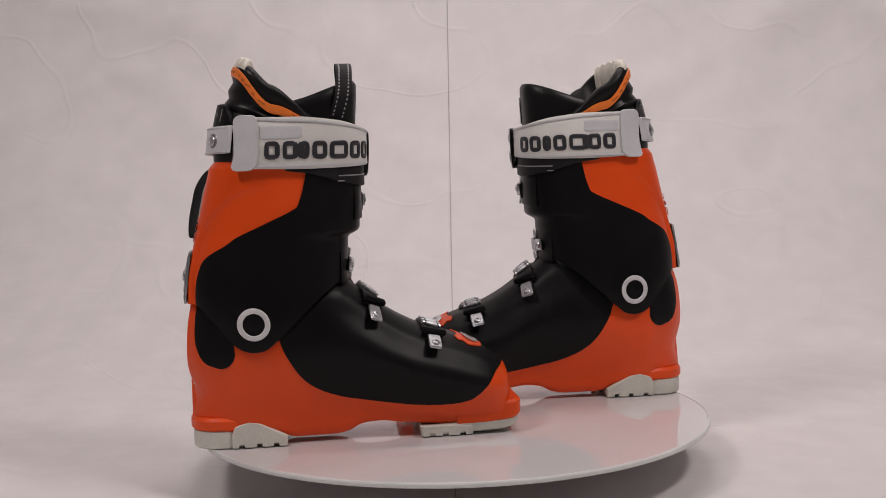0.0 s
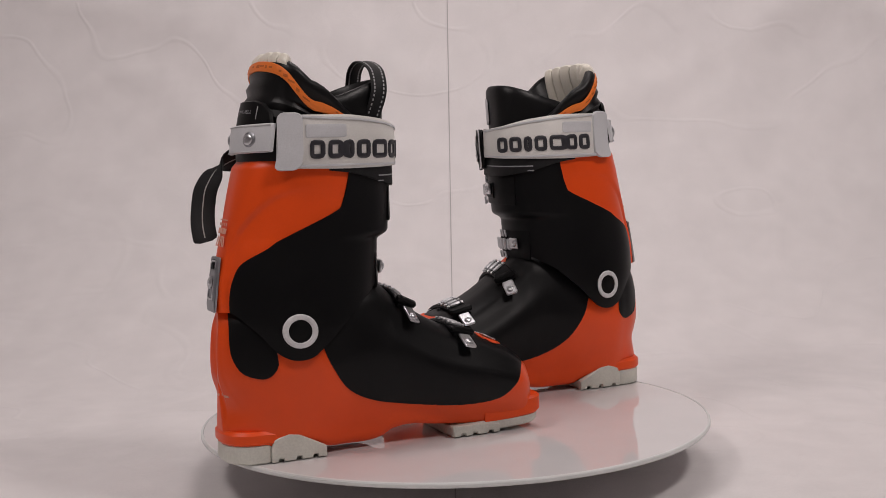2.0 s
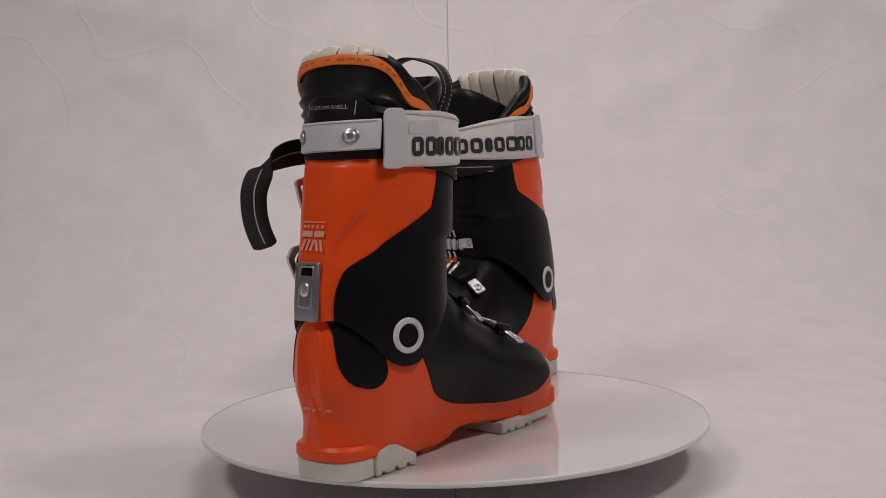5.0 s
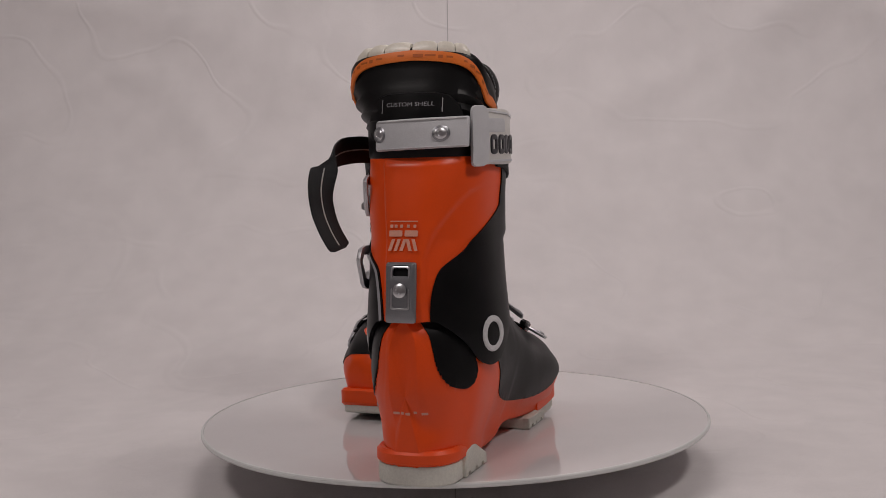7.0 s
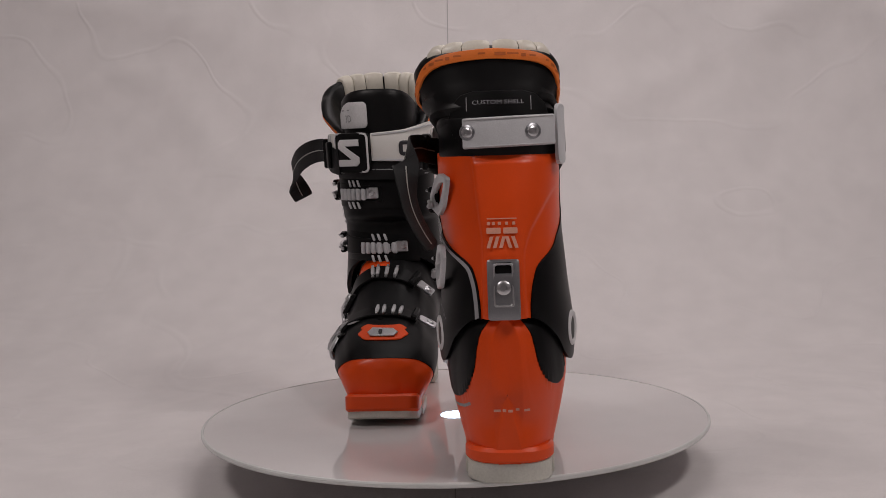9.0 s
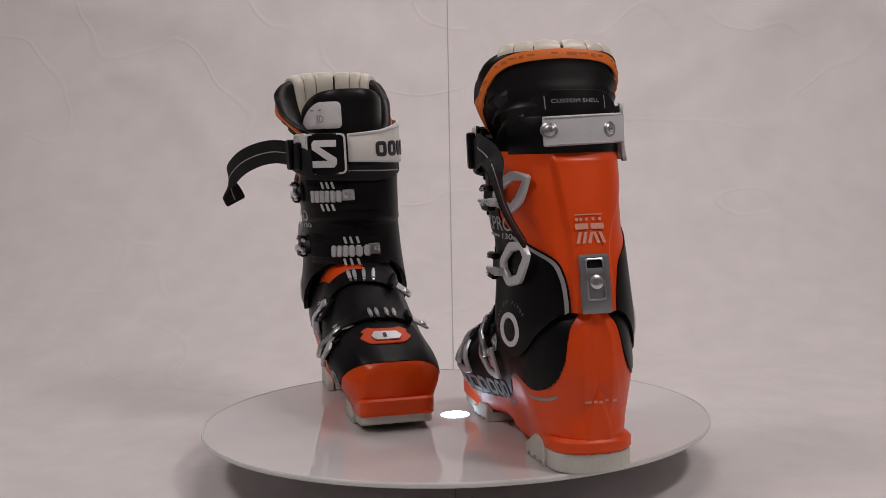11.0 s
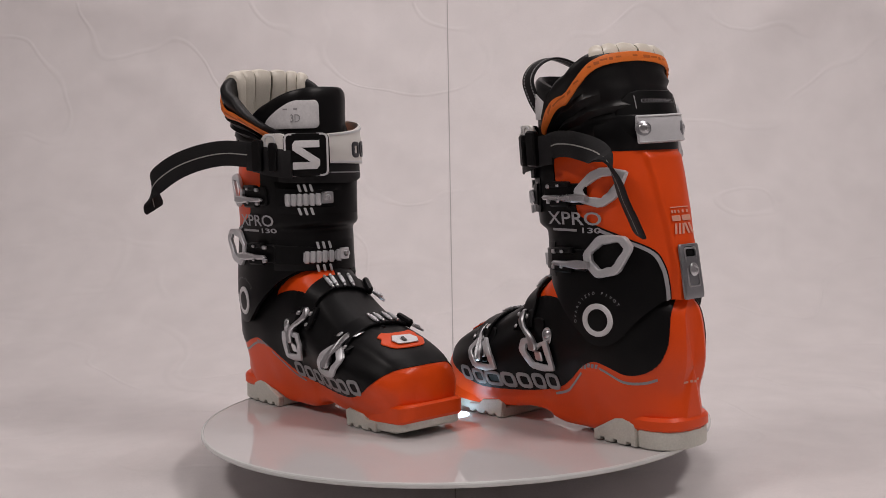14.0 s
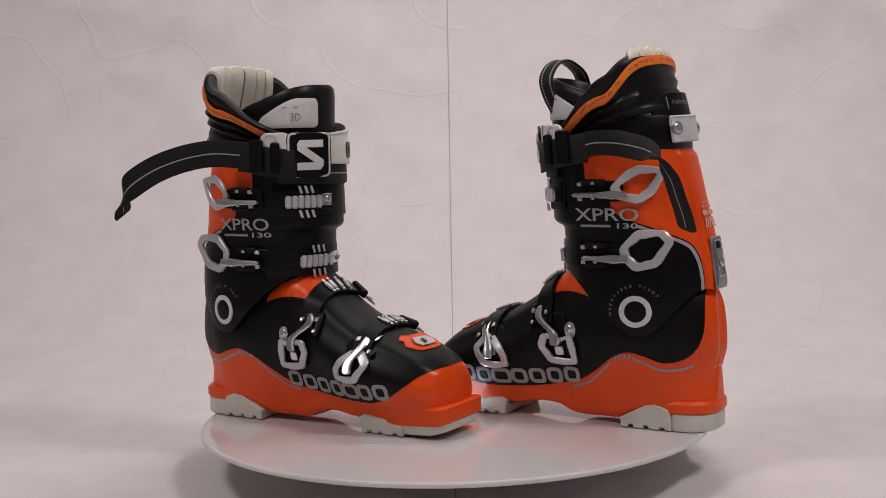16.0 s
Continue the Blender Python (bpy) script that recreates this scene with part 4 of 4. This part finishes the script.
    slab("cuff_print", rect(33, 2.4, 0.5), 0.0, 0.0003, PRINT_GREY, boot, 0.0001, "", flank(*((101, 202) if side > 0 else (83, 198.5)), 2.6))
    for k, ch in enumerate("OVERSIZED PIVOT"):
        if ch == " ":
            continue
        a = deg(186 - k * 10.6)
        ca, sa = math.cos(a - math.pi / 2), math.sin(a - math.pi / 2)
        gx, gz = 25 * math.cos(a), 25 * math.sin(a)
        words("pivot_print", ch, 2.9, lambda p, ca=ca, sa=sa, gx=gx, gz=gz: flank(60, 119.5, 1.9)(np.array((-side * (gx * MM + ca * p[0] - sa * p[1]), gz * MM + sa * p[0] + ca * p[1], 0))), PRINT_GREY)
    # silver line along the lateral black panel and shell band
    edge = CUFF_EDGE_L[(CUFF_EDGE_L[:, 1] > 0.141) & (CUFF_EDGE_L[:, 1] < 0.205)]
    verts = []
    for u, v in edge:
        for du, dv in ((-0.0015, -0.0010), (-0.0050, -0.0030)):
            verts.append(put(cuff_point(np.array((u + du) / 0.06), np.array((v + dv) / MM), 1.7)))
    mesh_object("silver_line", verts, [(2 * k, 2 * k + 1, 2 * k + 3, 2 * k + 2) for k in range(len(edge) - 1)], PRINT_SILVER, boot, "silver printed line")

    # ---- foot: vamp buckles and prints ----
    lateral = lambda x0, z0, off: on_plane((x0 * MM, 0, z0 * MM), (1, 0, 0), (0, 0, 1), TREE, off * MM, True)
    feet = {143: ([(168, 80), (164, 92), (152, 94), (146, 88), (131, 93), (128, 82), (127, 62), (142, 60), (158, 62)], (168, 118)),
            212: ([(244, 74), (235, 86), (221, 87), (209, 78), (203, 68), (202, 56), (216, 53), (231, 55)], (233, 101))}
    for x0, (pts, tip) in feet.items():
        cx = sum(q[0] for q in pts) / len(pts)
        base = slab("buckle_base", rect(22, 34, 5, cx + 3, tip[1] - 22), 0.0, 0.003, BLACK, boot, 0.001, "black buckle base", lateral(0, 0, 0.3))
        frame_shape("buckle_frame", pts, 7.6, 3.0, ALU, lateral(0, 0, 4.0), "pale grey buckle lever frame", parent=base)
        slab("buckle_insert", rect(9, 10, 2, cx, 75 if x0 < 200 else 72), 0.0, 0.004, STEEL, base, 0.001, "steel insert", lateral(0, 0, 1.0))
        bx, bz = cx + 2, tip[1] - 36
        bar = smooth_line([(bx - 4.5, bz), (bx + 4.5, bz), (bx + 6, bz + 12), (tip[0] + 4, tip[1] - 10), (tip[0] + 3, tip[1]), (tip[0] - 2, tip[1] + 1), (tip[0] - 4, tip[1] - 9), (bx - 3, bz + 12)], 3, True)
        slab("buckle_lever", bar * MM, 0.0, 0.005, STEEL, base, 0.0014, "polished steel buckle lever", lateral(0, 0, 5.5))
        for dx in (-9, 9):
            slab("buckle_cheek", rect(6, 22, 2, tip[0] + dx, tip[1] - 9), 0.0, 0.006, BLACK, base, 0.0015, "", lateral(0, 0, 1.5))
            slab("bail_tooth", rect(4, 4, 1, tip[0] + dx * 0.9, tip[1] - 4), 0.0, 0.004, STEEL, base, 0.001, "", lateral(0, 0, 6.0))
            slab("bail_tooth", rect(3.5, 3.5, 1, tip[0] + dx * 0.8, tip[1] - 15), 0.0, 0.003, STEEL, base, 0.001, "", lateral(0, 0, 6.0))
    tab = smooth_line([(128, 98), (130, 103), (134, 105), (138, 103), (140, 98), (138, 90), (134, 88), (130, 90)], 3, True)
    slab("rivet_tab", tab * MM, 0.0, 0.0016, STEEL, boot, 0.0005, "steel rivet tab", lateral(0, 0, 0.9))
    screw(lateral(134, 98, 2.2), 4.2)
    # straps over the instep, bent down on both sides
    for xs_, dx_m, first in ((162, 14, 0), (230, 1, 1)):
        path = []
        for k in range(30):
            a = radians(58 - k * 4.0)
            d = Vector((0, math.sin(a), math.cos(a)))
            xx = xs_ + dx_m * (k / 29)
            hit, nn, _, _ = TREE.ray_cast(Vector((xx, 0, 70 if first == 0 else 55)) * MM + d * 0.2, -d)
            if hit is not None:
                path.append((hit, nn))
        path = path[:int(len(path) * (0.75 if first == 0 else 0.86))]
        c = np.array([p + n_ * 0.0032 for p, n_ in path])
        nn = np.array([n_ for _, n_ in path])
        t = np.gradient(c, axis=0)
        t /= np.linalg.norm(t, axis=1, keepdims=True)
        up = np.cross(nn, t)
        up /= np.linalg.norm(up, axis=1, keepdims=True)
        ratchet = band("instep_strap", mirrored(c, side), mirrored(nn, side), mirrored(up, side), 0.020, 0.0035, BLACK, boot, "black ratchet strap over the instep")
        m = len(c)

        def on_strap(i, off):
            def f(p):
                return put(c[i] + t[i] * p[0] + up[i] * p[1] + nn[i] * (off * MM + p[2]))
            return f
        for k in range(4):
            i = min(m - 1, int(m * (0.50 + 0.09 * k)))
            slab("ladder_tooth", rect(4.2, 12, 1.2), 0.0, 0.0035, ALU, ratchet, 0.001, "", on_strap(i, 1.5))
            for dz in (8.2, -8.2):
                slab("ladder_mark", rect(3.0, 3.6, 0.8, 0, dz), 0.0, 0.003, STEEL, ratchet, 0.0006, "", on_strap(i, 1.4))
        slab("strap_pin", rect(7, 26, 3), 0.0, 0.007, BLACK, ratchet, 0.002, "black strap pin", on_strap(m - 2, 0.5))
        slab("ladder_plate", rect(20, 13, 2, 11, 0), 0.0, 0.0028, STEEL, ratchet, 0.0008, "steel end plate", on_strap(m - 1, 0.8))
        screw(lambda p, f=on_strap(m - 1, 3.4): f(p + np.array((0.014, 0, 0))), 4.0, ratchet)
    # toe badge
    top = on_plane((0.262, 0.0, 0.06), (0.94, 0, -0.34), (0, 1, 0), TREE, 0.0008)
    badge = np.array([(-14, -9), (-14, 9), (-17, 15), (-13, 22), (-9, 20), (-4, 24), (2, 21), (9, 15), (11, 0), (9, -15), (2, -21), (-4, -24), (-9, -20), (-13, -22), (-17, -15)])
    badge_ob = slab("toe_badge", smooth_line(badge * 1.12, 2, True) * MM, 0.0, 0.0016, ORANGE, boot, 0.0006, "orange toe badge", top)
    plate_ = np.array([(-6, -9), (-7, 9), (-1, 13), (5, 10), (6, 0), (5, -10), (-1, -13)])
    badge_plate = slab("badge_plate", plate_ * 1.25 * MM, 0.0, 0.0012, STEEL, badge_ob, 0.0004, "silver badge plate", lambda p: top(p + np.array((0, 0, 0.0016))))
    slab("badge_device", rect(7, 4, 1), 0.0, 0.0004, DARK_LETTER, badge_ob, 0.0001, "", lambda p: top(p + np.array((0, -0.002 * side, 0.003))))
    for k, w in enumerate((8, 5)):
        slab("flank_print", rect(w, 2.2, 0.4, 174 + k * 1.5, 107 - k * 3.4), 0.0, 0.0003, PRINT_GREY, boot, 0.0001, "", lateral(0, 0, 1.0))
    heel_back = on_plane((0.0, 0, 0.062), (0, 1, 0), (0, 0, 1), TREE, 0.0003, True)
    for k, (y, z, w) in enumerate(((-16, 0, 5), (-8, 1, 3), (-2, 0, 4), (3, 0.5, 3), (9, 0, 6))):
        slab("heel_print", rect(w, 2.2, 0.4, y, z), 0.0, 0.0003, PRINT_PINK, boot, 0.0001, "", heel_back)
    # maker's lettering on the lateral flank as plain grey frames
    for k in range(7):
        x = 138 + k * 19.2
        z = soft_interp(x, [110, 130, 160, 200, 230, 262], [54, 50.5, 47, 44.5, 44.5, 46.5])
        w = 21.5 if k == 4 else 17.2
        ring("flank_mark", rect(w, 17.0, 4.8), rect(w - 8.2, 9.0, 2.0), 0.0006, PRINT_GREY, lateral(x, z, 1.3), "grey plain mark")
    line = smooth_line([(12, 67), (24, 63), (41, 63), (58, 70), (68, 73.5)], 4)
    line2 = smooth_line([(93, 66), (100, 60), (112, 50), (123, 42.5), (140, 37.5)], 4)
    for g in (line, line2):
        f = lateral(0, 0, 0.5)
        verts = [f(np.array((x * MM, (z + d) * MM, 0))) for x, z in g for d in (0, -2.6)]
        mesh_object("silver_line", verts, [(2 * k, 2 * k + 1, 2 * k + 3, 2 * k + 2) for k in range(len(g) - 1)], PRINT_GREY, boot, "silver printed line")
    for k in range(5):
        slab("silver_dash", rect(3.2, 4.2, 0, 0, 0, -0.4), 0.0, 0.0003, PRINT_GREY, boot, 0.0001, "", lateral(71 + k * 4.9, 73.5 - (0.6 * k if k > 2 else 0), 0.4))
    # the shaft is canted a little to the lateral side
    cant = 0.010 if side > 0 else 0.032
    for ob in boot.children_recursive:
        for v in ob.data.vertices:
            v.co.y += side * cant * max(0.0, v.co.z - 0.04)
    return boot


left_boot = build_boot(1, "orange and black plastic ski boot, buckles shut, strap tail bent outwards")
right_boot = build_boot(-1, "orange and black plastic ski boot, buckles shut, strap tail curling forwards")


# ---- what turns ----
TURN_T = [0, 2, 4, 6.5, 8, 9.2, 11.3, 13, 14.5, 16]
TURN_A = [0.0, 16.95, 34.2, 56.35, 69.75, 80.4, 98.5, 113.5, 126.45, 140.0]


def motions():
    place = {turntable: pose(0, 0, 0), left_boot: pose(-0.2552, -0.0953, 0.0006, 0, 0, 8.3), right_boot: pose(0.24865, 0.1093, 0.0006, 0, 0, 188.0)}
    for thing, at in place.items():
        rows = []
        for k in range(33):
            t = k * 0.5
            turn = float(soft_interp(t, TURN_T, TURN_A))
            rows.append((t, pose(-0.002 if thing is turntable else 0, 0, PLATE_Z, 0, 0, turn) @ at))
        walk(thing, rows)


motions()
